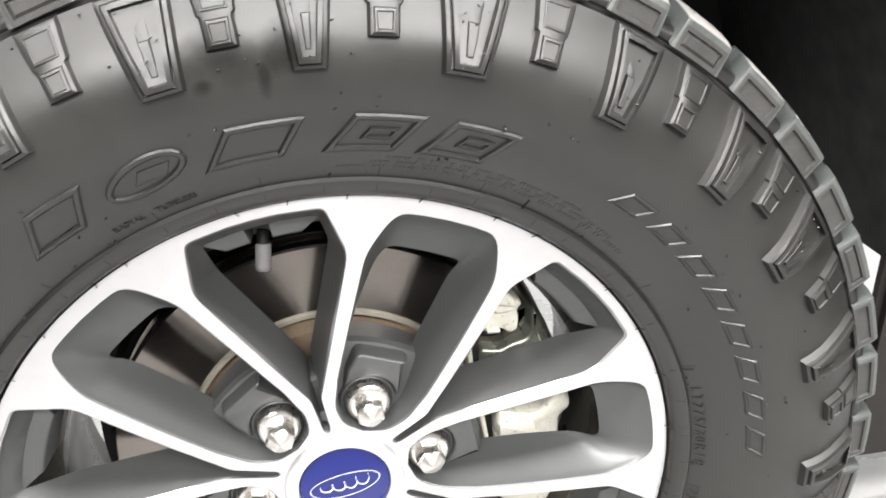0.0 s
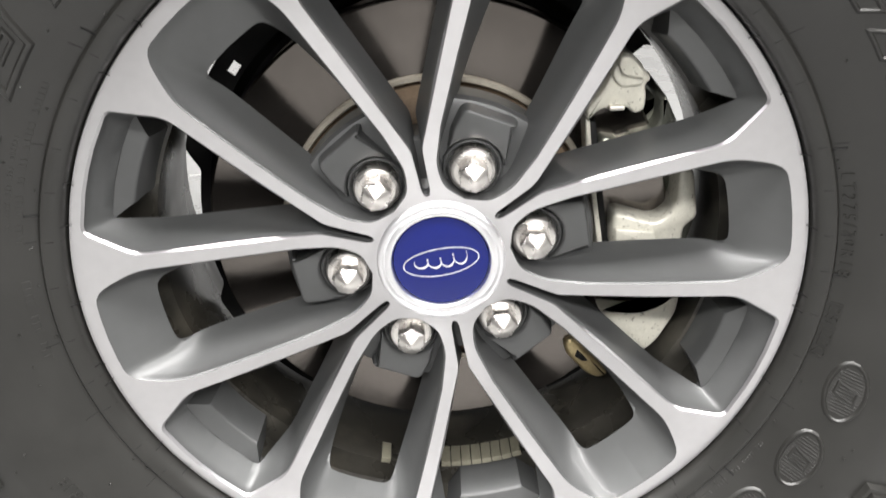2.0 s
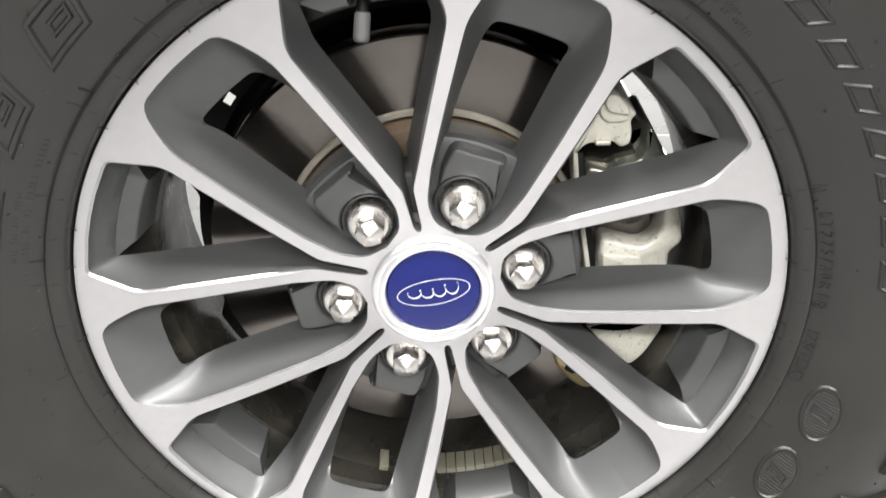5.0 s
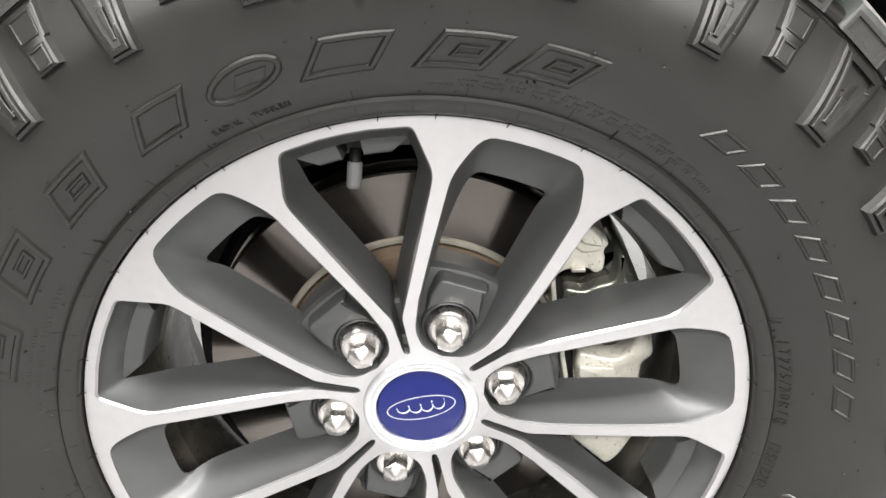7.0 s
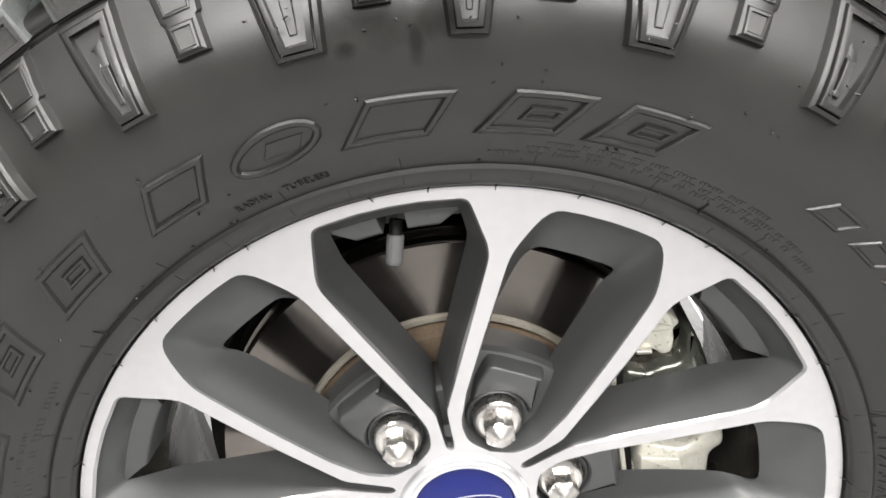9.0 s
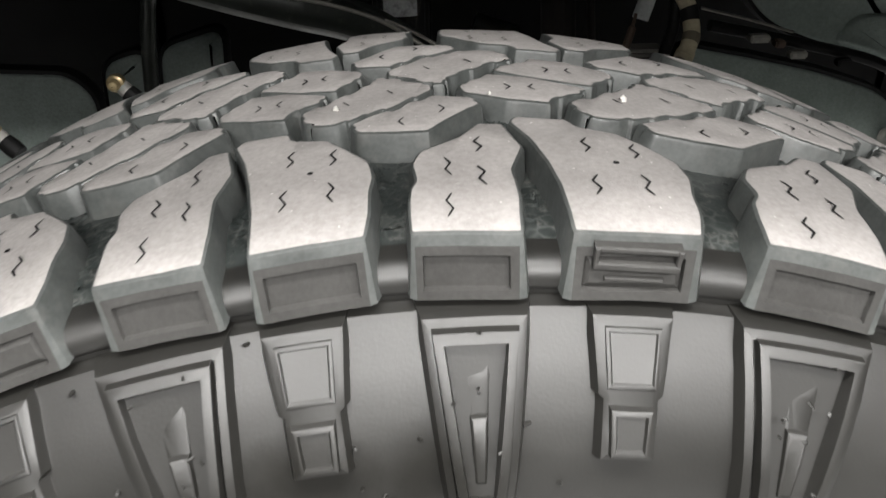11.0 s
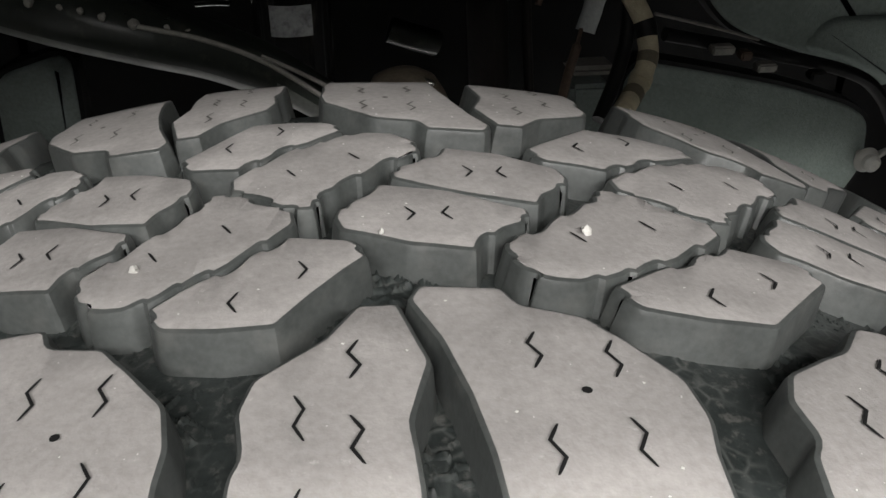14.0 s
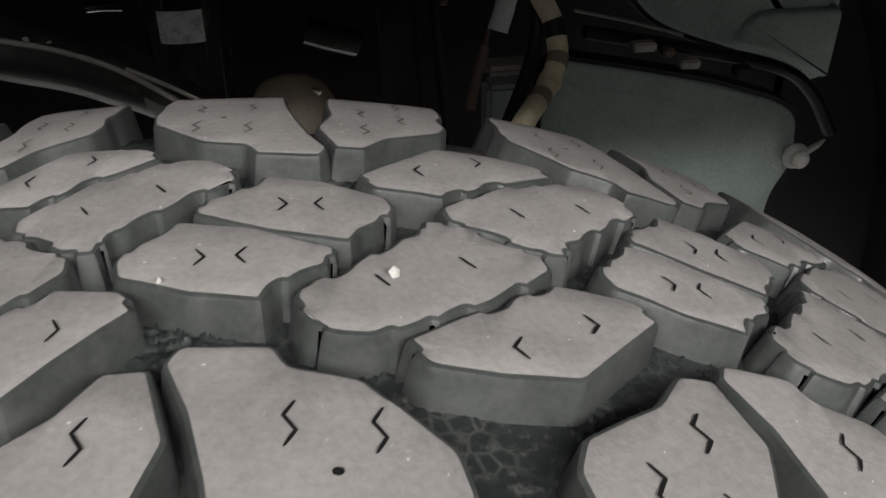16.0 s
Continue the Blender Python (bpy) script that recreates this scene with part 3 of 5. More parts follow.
def slab(height, width, slant, round_end=False, mm=0.0):
    """A plain slanted outline in mm along and mm of radius, standing on the radius mm."""
    w, h = width / 2, height
    if round_end:
        return [(w * math.cos(2 * math.pi * i / 20) + slant * 0.5 * math.sin(2 * math.pi * i / 20), mm + h / 2 + h / 2 * math.sin(2 * math.pi * i / 20)) for i in range(20)]
    return [(-w - slant / 2, mm), (w - slant / 2, mm), (w + slant / 2, mm + h), (-w + slant / 2, mm + h)]


def build_marks(tyre):
    # wide slanted marks round the top, ovals and slabs round the bottom, narrow ones on the side
    big = [(159.5, 42, 0), (146.5, 38, 0), (133.4, 38, 0), (119.6, 34, 0), (108.8, 46, 1), (97.0, 42, 0), (84.1, 39, 0), (73.4, 38, 0)]
    for a, w, oval in big:
        bm = bmesh.new()
        raised(bm, slab(24, w, 16, oval, 286), a, 2.2, foot=-0.2, chamfer=0.5, hole=(2.2, 0.3), sub=3, slope=1.2)
        if not oval and a not in (119.6, 97.0):
            raised(bm, slab(7, w * 0.42, 4.6, False, 294.5), a - 0.6, 1.8, foot=0.1, chamfer=0.4, hole=(1.2, 0.3), sub=3, slope=0.8)
        elif oval:
            raised(bm, slab(8, w * 0.4, 5, False, 294), a - 0.8, 1.0, foot=0.2, chamfer=0.3, sub=3)
        part("raised_mark", bm, RUBBER, tyre, smooth=25)
    for i, a in enumerate([-16.3, -28.3, -40.4, -52.6, -64.8, -77, -89.5, -102]):
        bm = bmesh.new()
        oval = i < 3
        raised(bm, slab(25 if oval else 22, 46 if oval else 40, 8 if oval else 10, oval, 279), a, 1.5, foot=-0.2, chamfer=0.4, hole=(1.3, 0.4), sub=3, slope=0.9)
        if i < 5:
            raised(bm, slab(14, 10, 3.5, False, 284.5), a, 1.3, foot=0.2, chamfer=0.3, hole=(1.2, 0.3), sub=3)
        part("raised_mark", bm, RUBBER, tyre, smooth=25)
        if oval or i == 3:
            for k in range(-7, 8):
                bm = bmesh.new()
                hh = 20 * math.sqrt(max(0.05, 1 - (k / 8.6) ** 2)) if oval else 17
                raised(bm, [(k * 2.4 - 0.35, 291.5 - hh / 2), (k * 2.4 + 0.35, 291.5 - hh / 2), (k * 2.4 + 0.35, 291.5 + hh / 2), (k * 2.4 - 0.35, 291.5 + hh / 2)], a, 0.8, foot=0, chamfer=0.15, sub=8)
                part("mark_rib", bm, RUBBER, tyre, smooth=0)
    for i in range(8):
        bm = bmesh.new()
        raised(bm, slab(11.5, 21, 8, False, 297), 51.4 - 6.4 * i, 1.4, foot=-0.2, chamfer=0.4, hole=(1.1, 0.3), sub=3, slope=0.9)
        part("raised_mark", bm, RUBBER, tyre, smooth=25)


build_marks(tyre)


def side_text(tyre, words, r, start, size, high=0.6, spread=1.0):
    """Raised writing that runs clockwise round the sidewall, its foot towards the hub."""
    c = bpy.data.curves.new("writing", "FONT")
    c.body, c.size, c.extrude, c.space_character, c.resolution_u = words, size, 0.0004, spread, 2
    t = new("writing", c)
    me = bpy.data.meshes.new_from_object(t.evaluated_get(bpy.context.evaluated_depsgraph_get()))
    bpy.data.objects.remove(t)
    # every letter becomes a part of its own
    group = list(range(len(me.vertices)))

    def root(i):
        while group[i] != i:
            group[i] = group[group[i]]
            i = group[i]
        return i
    for e in me.edges:
        a, b = root(e.vertices[0]), root(e.vertices[1])
        group[a] = b
    letters = {}
    for p in me.polygons:
        letters.setdefault(root(p.vertices[0]), []).append(tuple(p.vertices))
    for faces in letters.values():
        bm = bmesh.new()
        made = {}
        for f in faces:
            for i in f:
                if i not in made:
                    co = me.vertices[i].co
                    rr = r + co.y
                    made[i] = bm.verts.new(on_side(co.x * 1000 * rr / r, rr, start, high + co.z * 1000))
            bm.faces.new([made[i] for i in f])
        part("letter", bm, RUBBER, tyre, "raised moulded rubber letter", smooth=0)


side_text(tyre, "LT275/70R18", 0.2652, 16.6, 0.0098, high=0.8, spread=1.42)
side_text(tyre, "125/122Q", 0.2652, -3.4, 0.0098, high=0.8, spread=1.12)
side_text(tyre, "M+S", 0.300, -132.6, 0.009)
side_text(tyre, "LT275/70R18", 0.300, -141.0, 0.0115, spread=1.0)
side_text(tyre, "RADIAL", 0.2705, 116.4, 0.0056, spread=1.05)
side_text(tyre, "TUBELESS", 0.2705, 110.6, 0.0056, spread=1.05)


def build_small_marks(tyre):
    rng = random.Random(5)
    # fine print too small to read, as short bars in arcs
    bm = bmesh.new()
    for r, a0, a1, size in ((271, 88, 47, 3.0), (275, 84, 50, 2.6), (279, 82, 56, 2.6), (271, 172, 150, 4.0), (277, 170, 158, 3.0), (268, -30, -62, 2.6), (268, -72, -88, 2.4),
                            (268, -108, -120, 2.4), (272, -112, -124, 2.4), (270, 190, 176, 5.0)):
        a = a0
        while a > a1:
            n = rng.choice((2, 3, 4, 5, 6))
            for i in range(n):
                w = size * rng.uniform(0.25, 0.4)
                h = size * rng.uniform(0.75, 1.0)
                raised(bm, [(-w, r), (w, r), (w, r + h), (-w, r + h)], a, 0.35, foot=-0.3, chamfer=0.1, sub=20)
                a -= math.degrees(size * 0.95 / r)
            a -= math.degrees(size * 1.3 / r)
    tagged(part("fine_print", bm, RUBBER, tyre, "tiny raised print in arcs", smooth=0), kind="stuff")
    # moulding hairs and vent dots
    bm = bmesh.new()
    nubs = bmesh.new()
    for i in range(240):
        a, r = rng.uniform(0, 360), rng.choice((0.2655, 0.283, 0.313, 0.322, 0.345, 0.36, 0.385)) + rng.uniform(-0.002, 0.002)
        p = on_side(0, r, a, -0.2)
        d = Vector((rng.uniform(-1, 1), rng.uniform(-2.2, -0.6), rng.uniform(-0.4, 1))).normalized()
        tube(nubs, [p, p + d * rng.uniform(0.0012, 0.0032)], [0.0007, 0.0005], 6)
    for a in (20.3, 0.6, -37, -62, -118, 168, 140, 62):
        raised(bm, [(-0.45, 262.5), (0.45, 262.5), (0.45, 270.5), (-0.45, 270.5)], a, 0.7, foot=-0.3, chamfer=0.2, sub=4)
    for k in range(48):
        a = k * 7.5 + rng.uniform(-1.5, 1.5)
        for r0, r1 in ((250.5, 259.5), (264.5, 272)) if k % 2 else ((250.5, 259.5),):
            raised(bm, [(-0.18, r0), (0.18, r0), (0.18, r1), (-0.18, r1)], a, 0.25, foot=-0.4, chamfer=0.1, sub=4)
    for k in range(34):
        a = k * 10.6 + rng.uniform(-4, 4)
        tube(bm, [polar(0.2508, a, -0.0345), polar(0.2485, a + 0.1, -0.0295), polar(0.2455, a + rng.uniform(-0.4, 0.6), -0.0293)], [0.00035, 0.00045, 0.0003], 5)
    for a in PITCHES:
        for i in range(9):
            x = rng.choice((-9.6, 9.6, 0)) * rng.uniform(0.7, 1)
            r = rng.uniform(0.343, 0.388)
            p = on_side(x * (0.55 + 0.45 * (r - 0.337) / 0.055), r, a, 8.0)
            d = Vector((rng.uniform(-1, 1), -0.6, rng.uniform(-0.6, 0.6))).normalized()
            tube(nubs, [p, p + d * rng.uniform(0.001, 0.0028)], [0.0005, 0.0004], 5)
    tagged(part("vent_stubble", nubs, RUBBER, tyre, "small rubber vent nubs", smooth=0), kind="stuff")
    tagged(part("moulding_hairs", bm, SLIT, tyre, "small black rubber hairs and vent dots", smooth=0), kind="stuff")


build_small_marks(tyre)


# ---- the alloy wheel ----
def face_y(r):
    """The wheel's dished front: y at a radius."""
    t = min(1.0, max(0.0, (r - 0.05) / 0.195))
    return -0.002 - 0.026 * (1 - (1 - t) ** 1.5)


def pol2(r, deg):
    a = radians(deg)
    return (r * math.sin(a), r * math.cos(a))


# half outlines of the two kinds of window: radius in m, degrees from the window's middle
WINDOW_A = [(0.2405, 0), (0.2405, 4), (0.2405, 10.5), (0.207, 14.1), (0.0865, 2.6), (0.0545, 3.1), (0.0508, 2.2), (0.0495, 0)]
BACK_A = [(0.2265, 0), (0.2265, 4), (0.2265, 9.6), (0.195, 11.6), (0.100, 1.0), (0.0568, 2.7), (0.0533, 1.9), (0.0521, 0)]
DEPTH_A = [-0.007, -0.007, -0.007, 0.022, 0.034, 0.0042, 0.0036, 0.0034]
WINDOW_B = [(0.2368, 0), (0.2368, 4), (0.2368, 8.6), (0.207, 12.7), (0.187, 13.5), (0.150, 15.4), (0.1265, 17.0), (0.102, 19.4), (0.073, 22.0), (0.056, 17), (0.0495, 0)]
BACK_B = [(0.2022, 0), (0.2022, 4), (0.2022, 7.4), (0.186, 8.4), (0.172, 9.1), (0.145, 10.6), (0.125, 11.8), (0.106, 13), (0.074, 18.5), (0.057, 15), (0.0505, 0)]
DEPTH_B = [-0.003, -0.003, -0.002, 0.014, 0.020, 0.028, 0.032, 0.034, 0.034, 0.034, 0.034]


def densify(front, back, depth, corners, step=0.006):
    """Round the named corners alike on both outlines and add points along them."""
    f = [Vector((*pol2(*p), 0)) for p in front]
    b = [Vector((*pol2(*p), d)) for p, d in zip(back, depth)]
    of, ob_ = [f[0]], [b[0]]
    for i in range(1, len(f)):
        if i < len(f) - 1 and corners.get(i):
            for w in (0.0, 0.25, 0.5, 0.75, 1.0):
                for src, dst in ((f, of), (b, ob_)):
                    p, q, s = src[i - 1], src[i], src[i + 1]
                    t = corners[i]
                    a = q + (p - q).normalized() * min(t, 0.45 * (p - q).length)
                    c = q + (s - q).normalized() * min(t, 0.45 * (s - q).length)
                    dst.append(a * (1 - w) ** 2 + q * 2 * w * (1 - w) + c * w * w)
        else:
            of.append(f[i])
            ob_.append(b[i])
    rf, rb = [of[0]], [ob_[0]]
    for i in range(1, len(of)):
        n = max(1, int((of[i - 1] - of[i]).length / step))
        for k in range(1, n + 1):
            rf.append(of[i - 1].lerp(of[i], k / n))
            rb.append(ob_[i - 1].lerp(ob_[i], k / n))
    return [(v.x, v.y) for v in rf], [tuple(v) for v in rb]


def spoke_mesh(mirror):
    """One spoke with half of the window on either side of it; its A window's middle is at 0 degrees."""
    from mathutils.geometry import tessellate_polygon
    af, ab = densify(WINDOW_A, BACK_A, DEPTH_A, {2: 0.005, 3: 0.008, 4: 0.004})
    bf, bb = densify(WINDOW_B, BACK_B, DEPTH_B, {2: 0.014, 3: 0.012, 8: 0.008, 9: 0.006})

    def turn(p):
        # mirror the B half and turn it by 30 degrees
        a = math.atan2(p[0], p[1])
        return pol2(math.hypot(p[0], p[1]), 30 - math.degrees(a)) + tuple(p[2:])
    bf, bb = [turn(p) for p in bf], [turn(p) for p in bb]
    outer = [pol2(0.2455, 30 - 2.5 * k) for k in range(13)]
    inner = [pol2(0.0445, 5 * k) for k in range(7)]
    bm = bmesh.new()
    sx = -1 if mirror else 1

    def at(p, y):
        return Vector((p[0] * sx, y, p[1]))

    def front(p, d=0.0):
        return at(p, face_y(math.hypot(*p)) + d)
    outline = af + inner + bf[::-1] + outer
    vs = [bm.verts.new(front(p)) for p in outline]
    for tri in tessellate_polygon([[Vector((p[0], p[1], 0)) for p in outline]]):
        try:
            bm.faces.new([vs[i] for i in tri]).material_index = 0
        except ValueError:
            pass

    def wall(fr, bk, vfront, bevel, bright):
        rows = [vfront]
        for w in (-1.0, 0.1, 0.2, 0.4, 0.7, 1.0):
            row = []
            for p, q in zip(fr, bk):
                y0 = face_y(math.hypot(*p))
                if w < 0:
                    # bevel along the machined edge
                    d = Vector(q[:2]) - Vector(p)
                    m = Vector(p) + d * (bevel / max(d.length, 3 * bevel))
                    row.append(bm.verts.new(at(m, y0 + bevel)))
                    continue
                m = Vector(p).lerp(Vector(q[:2]), w * w * 0.35 + w * 0.65)
                d = (Vector(q[:2]) - Vector(p)).length
                if w < 0.5 and d > 3 * bevel:
                    m = Vector(p).lerp(Vector(q[:2]), max(w * w * 0.35 + w * 0.65, bevel / d * (1 + w * 0.3)))
                row.append(bm.verts.new(at(m, max(y0 + bevel * 1.05, y0 + (q[2] - y0) * w))))
            rows.append(row)
        for k, (a, b) in enumerate(zip(rows, rows[1:])):
            for i in range(len(fr) - 1):
                bm.faces.new((a[i], a[i + 1], b[i + 1], b[i])).material_index = 2 if k == 0 and bright else 1
        return rows[-1]
    na, ni = len(af), len(inner)
    la = wall(af, ab, vs[:na], 0.0018, True)
    lb = wall(bf, bb, vs[na + ni:na + ni + len(bf)][::-1], 0.0012, False)
    back = [q[:2] for q in ab] + [pol2(0.0445, 5 * k) for k in range(7)] + [q[:2] for q in bb[::-1]] + [pol2(0.225, 30 - 2.5 * k) for k in range(13)]
    vin = [bm.verts.new(at(p, 0.036)) for p in inner]
    vout = [bm.verts.new(at(pol2(0.225, 30 - 2.5 * k), 0.004)) for k in range(13)]
    bv = la + vin + lb[::-1] + vout
    for tri in tessellate_polygon([[Vector((p[0], p[1], 0)) for p in back]]):
        try:
            bm.faces.new([bv[i] for i in tri]).material_index = 1
        except ValueError:
            pass
    bmesh.ops.recalc_face_normals(bm, faces=bm.faces[:])
    me = bpy.data.meshes.new("spoke")
    bm.to_mesh(me)
    bm.free()
    me.materials.append(MACHINED)
    me.materials.append(GREYPAINT)
    me.materials.append(BEVEL)
    me.polygons.foreach_set("use_smooth", [True] * len(me.polygons))
    me.set_sharp_from_angle(angle=radians(30))
    # the dish's own normals on the machined front
    ns = [Vector(c.vector) for c in me.corner_normals]
    for p in me.polygons:
        if p.material_index == 0 and p.normal.y < -0.95:
            for li in p.loop_indices:
                c = me.vertices[me.loops[li].vertex_index].co
                r = math.hypot(c.x, c.z)
                d = (face_y(r + 0.002) - face_y(r - 0.002)) / 0.004
                ns[li] = Vector((d * c.x / r, -1, d * c.z / r)).normalized()
    me.normals_split_custom_set(ns)
    return me


def build_wheel():
    wheel = thing("alloy_wheel", (0, 0, ZC), "twelve-spoke alloy wheel with machined face and dark grey pockets", "wheel")
    left, right = spoke_mesh(True), spoke_mesh(False)
    for k in range(6):
        for me in (left, right):
            ob = new("spoke", me)
            ob.parent = wheel
            ob.rotation_euler = (0, radians(90 - (PHASE + 30 + 60 * k)), 0)
    bm = bmesh.new()
    lathe(bm, [(0.2405, -0.0235), (0.2450, -0.0270), (0.2455, -0.0281), (0.2472, -0.0280), (0.2480, -0.0266), (0.2480, -0.014), (0.236, -0.014)], 240)
    part("rim_lip", bm, MACHINED, wheel, "bright machined outer rim lip")
    bm = bmesh.new()
    lathe(bm, [(0.236, -0.016), (0.231, 0.02), (0.218, 0.04), (0.2175, 0.07), (0.2245, 0.115), (0.237, 0.156), (0.2455, 0.168), (0.2455, 0.172), (0.2185, 0.171), (0.2170, 0.166), (0.2168, 0.150), (0.2140, 0.126), (0.2078, 0.116), (0.2062, 0.112), (0.2048, 0.060), (0.2045, 0.045), (0.2055, 0.030), (0.224, 0.028), (0.2275, 0.0)], 160)
    part("barrel", bm, BARREL, wheel, "dusty dark inner rim barrel")
    # hub web with six lug seats
    bm = bmesh.new()
    lathe(bm, [(0.044, 0.004), (0.050, 0.012), (0.056, 0.0175), (0.084, 0.0185), (0.106, 0.0215), (0.1105, 0.0235), (0.1125, 0.028), (0.1125, 0.05), (0.044, 0.05)], 180)
    for v in bm.verts:
        r, a = math.hypot(v.co.x, v.co.z), math.degrees(math.atan2(v.co.z, v.co.x))
        off = abs((a - PHASE - 30 + 30) % 60 - 30)
        if r > 0.086 and off < 14:
            k = min(1.0, (14 - off) / 4)
            v.co.x, v.co.z = (c * (1 + k * (0.086 / r - 1)) for c in (v.co.x, v.co.z))
    part("hub", bm, GREYPAINT, wheel, "dark grey hub web between the spokes", smooth=18)
    arc = [(67.5 + 22.3 * math.cos(radians(t)), 22.3 * math.sin(radians(t))) for t in range(66, -67, -12)]
    apron = fillet(ccw([(106, -19.5), (106, 19.5), (90, 21.7), (77, 22.3)]), [5, 5, 1, 0.1], 4)
    apron = [p for p in apron if p[0] > 77.2] + arc
    for k in range(6):
        # raised apron beyond each lug nut
        bm = bmesh.new()
        a = radians(PHASE + 60 * k)
        pad = lambda u, v, y: Vector((u * math.cos(a) - v * math.sin(a), y, u * math.sin(a) + v * math.cos(a))) 
        lay = lambda ring, dy: [pad(u / 1000, v / 1000, 0.0112 - 0.0025 * (u - 77) / 29 + dy) for u, v in ring]
        rings = [lay(offset_poly(apron, d), dy) for d, dy in ((-2.2, 0.014), (-0.9, 0.0032), (-0.2, 0.0012), (0.7, 0.0003), (1.7, 0.0))]
        prism(bm, rings, cap_first=False)
        part("lug_pad", bm, GREYPAINT, wheel, smooth=24)
    for k in range(6):
        a = PHASE + 60 * k
        c = polar(0.0675, a, 0)
        bm = bmesh.new()
        prof = [(0.0212, 0.0175), (0.0205, 0.0135), (0.0195, 0.0125), (0.0185, 0.0135), (0.0168, 0.02), (0.016, 0.03), (0.001, 0.03)]
        lathe(bm, prof, 40)
        ob = part("lug_seat", bm, GREYPAINT, wheel, "dark recess round the lug nut")
        ob.location = c
        bm = bmesh.new()
        lathe(bm, [(0.001, 0.028), (0.0152, 0.028), (0.0162, 0.0225), (0.0165, 0.0098), (0.0161, 0.0074), (0.0150, 0.0058), (0.0130, 0.0050), (0.0100, 0.0050)], 40)
        hexr = lambda r, y, tw=0: [polar(r * (0.985 if i % 4 == 0 else 0.866 if i % 4 == 2 else 0.8966), 15 * i + tw, y) for i in range(24)]
        disc = lambda r, y, tw=0: [polar(r, 15 * i + tw, y) for i in range(24)]
        tw = (37 * k) % 60
        prism(bm, [hexr(0.0112, 0.012, tw), hexr(0.0112, -0.0066, tw), hexr(0.0109, -0.0074, tw), disc(0.0092, -0.0084, tw), disc(0.0084, -0.0089, tw), disc(0.0055, -0.0108, tw), disc(0.0025, -0.0127, tw), disc(0.0006, -0.0134, tw)], cap_first=False)
        nut = part("lug_nut", bm, CHROME, wheel, "bright steel hex lug nut with a blunt cone tip", smooth=17)
        nut.location = c
    bm = bmesh.new()
    lathe(bm, [(0.046, 0.004), (0.0458, -0.0015), (0.0447, -0.0042), (0.0432, -0.0052), (0.0415, -0.0052), (0.0404, -0.0044), (0.0398, -0.0043), (0.0388, -0.0050), (0.0366, -0.0052), (0.0354, -0.0047), (0.0345, -0.003), (0.0343, 0.002)], 96)
    part("cap_ring", bm, CAPRING, wheel, "bright chrome ring round the centre cap")
    bm = bmesh.new()
    lathe(bm, [(0.0345, 0.0), (0.0335, -0.0022), (0.025, -0.0032), (0.012, -0.0038), (0.0005, -0.004)], 96)
    part("centre_cap", bm, BLUE, wheel, "glossy blue domed centre cap")
    # plain oval badge outline on the cap
    ya = lambda r: -0.0042 + 0.0018 * (r / 0.0335) ** 2
    bm = bmesh.new()

    def badge(x, z):
        t = radians(10)
        xx, zz = x * math.cos(t) - z * math.sin(t), x * math.sin(t) + z * math.cos(t)
        return Vector((xx, ya(math.hypot(xx, zz)) - 0.0002, zz))
    ring = lambda a, b: [badge(a * math.cos(2 * math.pi * i / 64), b * math.sin(2 * math.pi * i / 64)) for i in range(64)]
    prism(bm, [ring(0.0272, 0.0108), ring(0.0265, 0.0101)], False, False)
    part("badge_ring", bm, SILVER, wheel, "silver oval outline on the blue cap", smooth=0)
    bm = bmesh.new()
    # a flowing ribbon that loops along the oval
    line = []
    for i in range(121):
        t = i / 120
        x = -0.0185 + 0.037 * t - 0.0024 * math.sin(8 * math.pi * t)
        z = (0.0026 + 0.0022 * t) * math.cos(8 * math.pi * t) + 0.0006 * math.sin(3 * math.pi * t)
        w = 0.00045 + 0.00035 * abs(math.sin(8 * math.pi * t + 0.6))
        line.append((x, z, w))
    rows = [[bm.verts.new(badge(x, z - w)), bm.verts.new(badge(x, z + w))] for x, z, w in line]
    for p, q in zip(rows, rows[1:]):
        bm.faces.new((p[0], p[1], q[1], q[0]))
    part("badge_mark", bm, SILVER, wheel, "plain silver strokes inside the oval", smooth=0)
    # stepped ribs behind the pointed windows' outer walls, one notched for the valve
    for k in range(6):
        a = PHASE + 30 + 60 * k
        spans = [(-6.6, 6.6)] if k != 1 else [(-6.6, -1.6), (2.4, 6.6)]
        for a0, a1 in spans:
            bm = bmesh.new()
            rings = []
            for i in range(13):
                t = a0 + (a1 - a0) * i / 12
                flare = t * (1 + 0.52 * (abs(t) / 6.6) ** 2)
                rings.append([polar(r, a + t + (flare - t) * w, y) for r, w, y in ((0.2285, 1.05, 0.030), (0.2280, 1.02, -0.0055), (0.2262, 1.0, -0.0058), (0.2150, 0.12, -0.0016), (0.2138, 0.04, -0.0010), (0.2128, 0.0, 0.0004), (0.2080, -0.05, 0.030))])
            prism(bm, rings)
            part("rim_rib", bm, GREYPAINT, wheel, smooth=30)
    bm = bmesh.new()
    a = PHASE + 90.5
    q, p = polar(0.213, a - 0.3, 0.016), polar(0.187, a + 2.0, 0.008)
    d = p - q
    tube(bm, [q, q + d * 0.35], 0.0042, 14)
    part("valve_stem", bm, BLACK, wheel, "black rubber valve stem")
    bm = bmesh.new()
    tube(bm, [q + d * 0.33, q + d * 0.36, q + d * 0.9, q + d * 0.97, q + d], [0.0047, 0.0053, 0.0053, 0.0045, 0.003], 16)
    part("valve_cap", bm, GREYCAP, wheel, "grey ribbed valve cap", smooth=20)
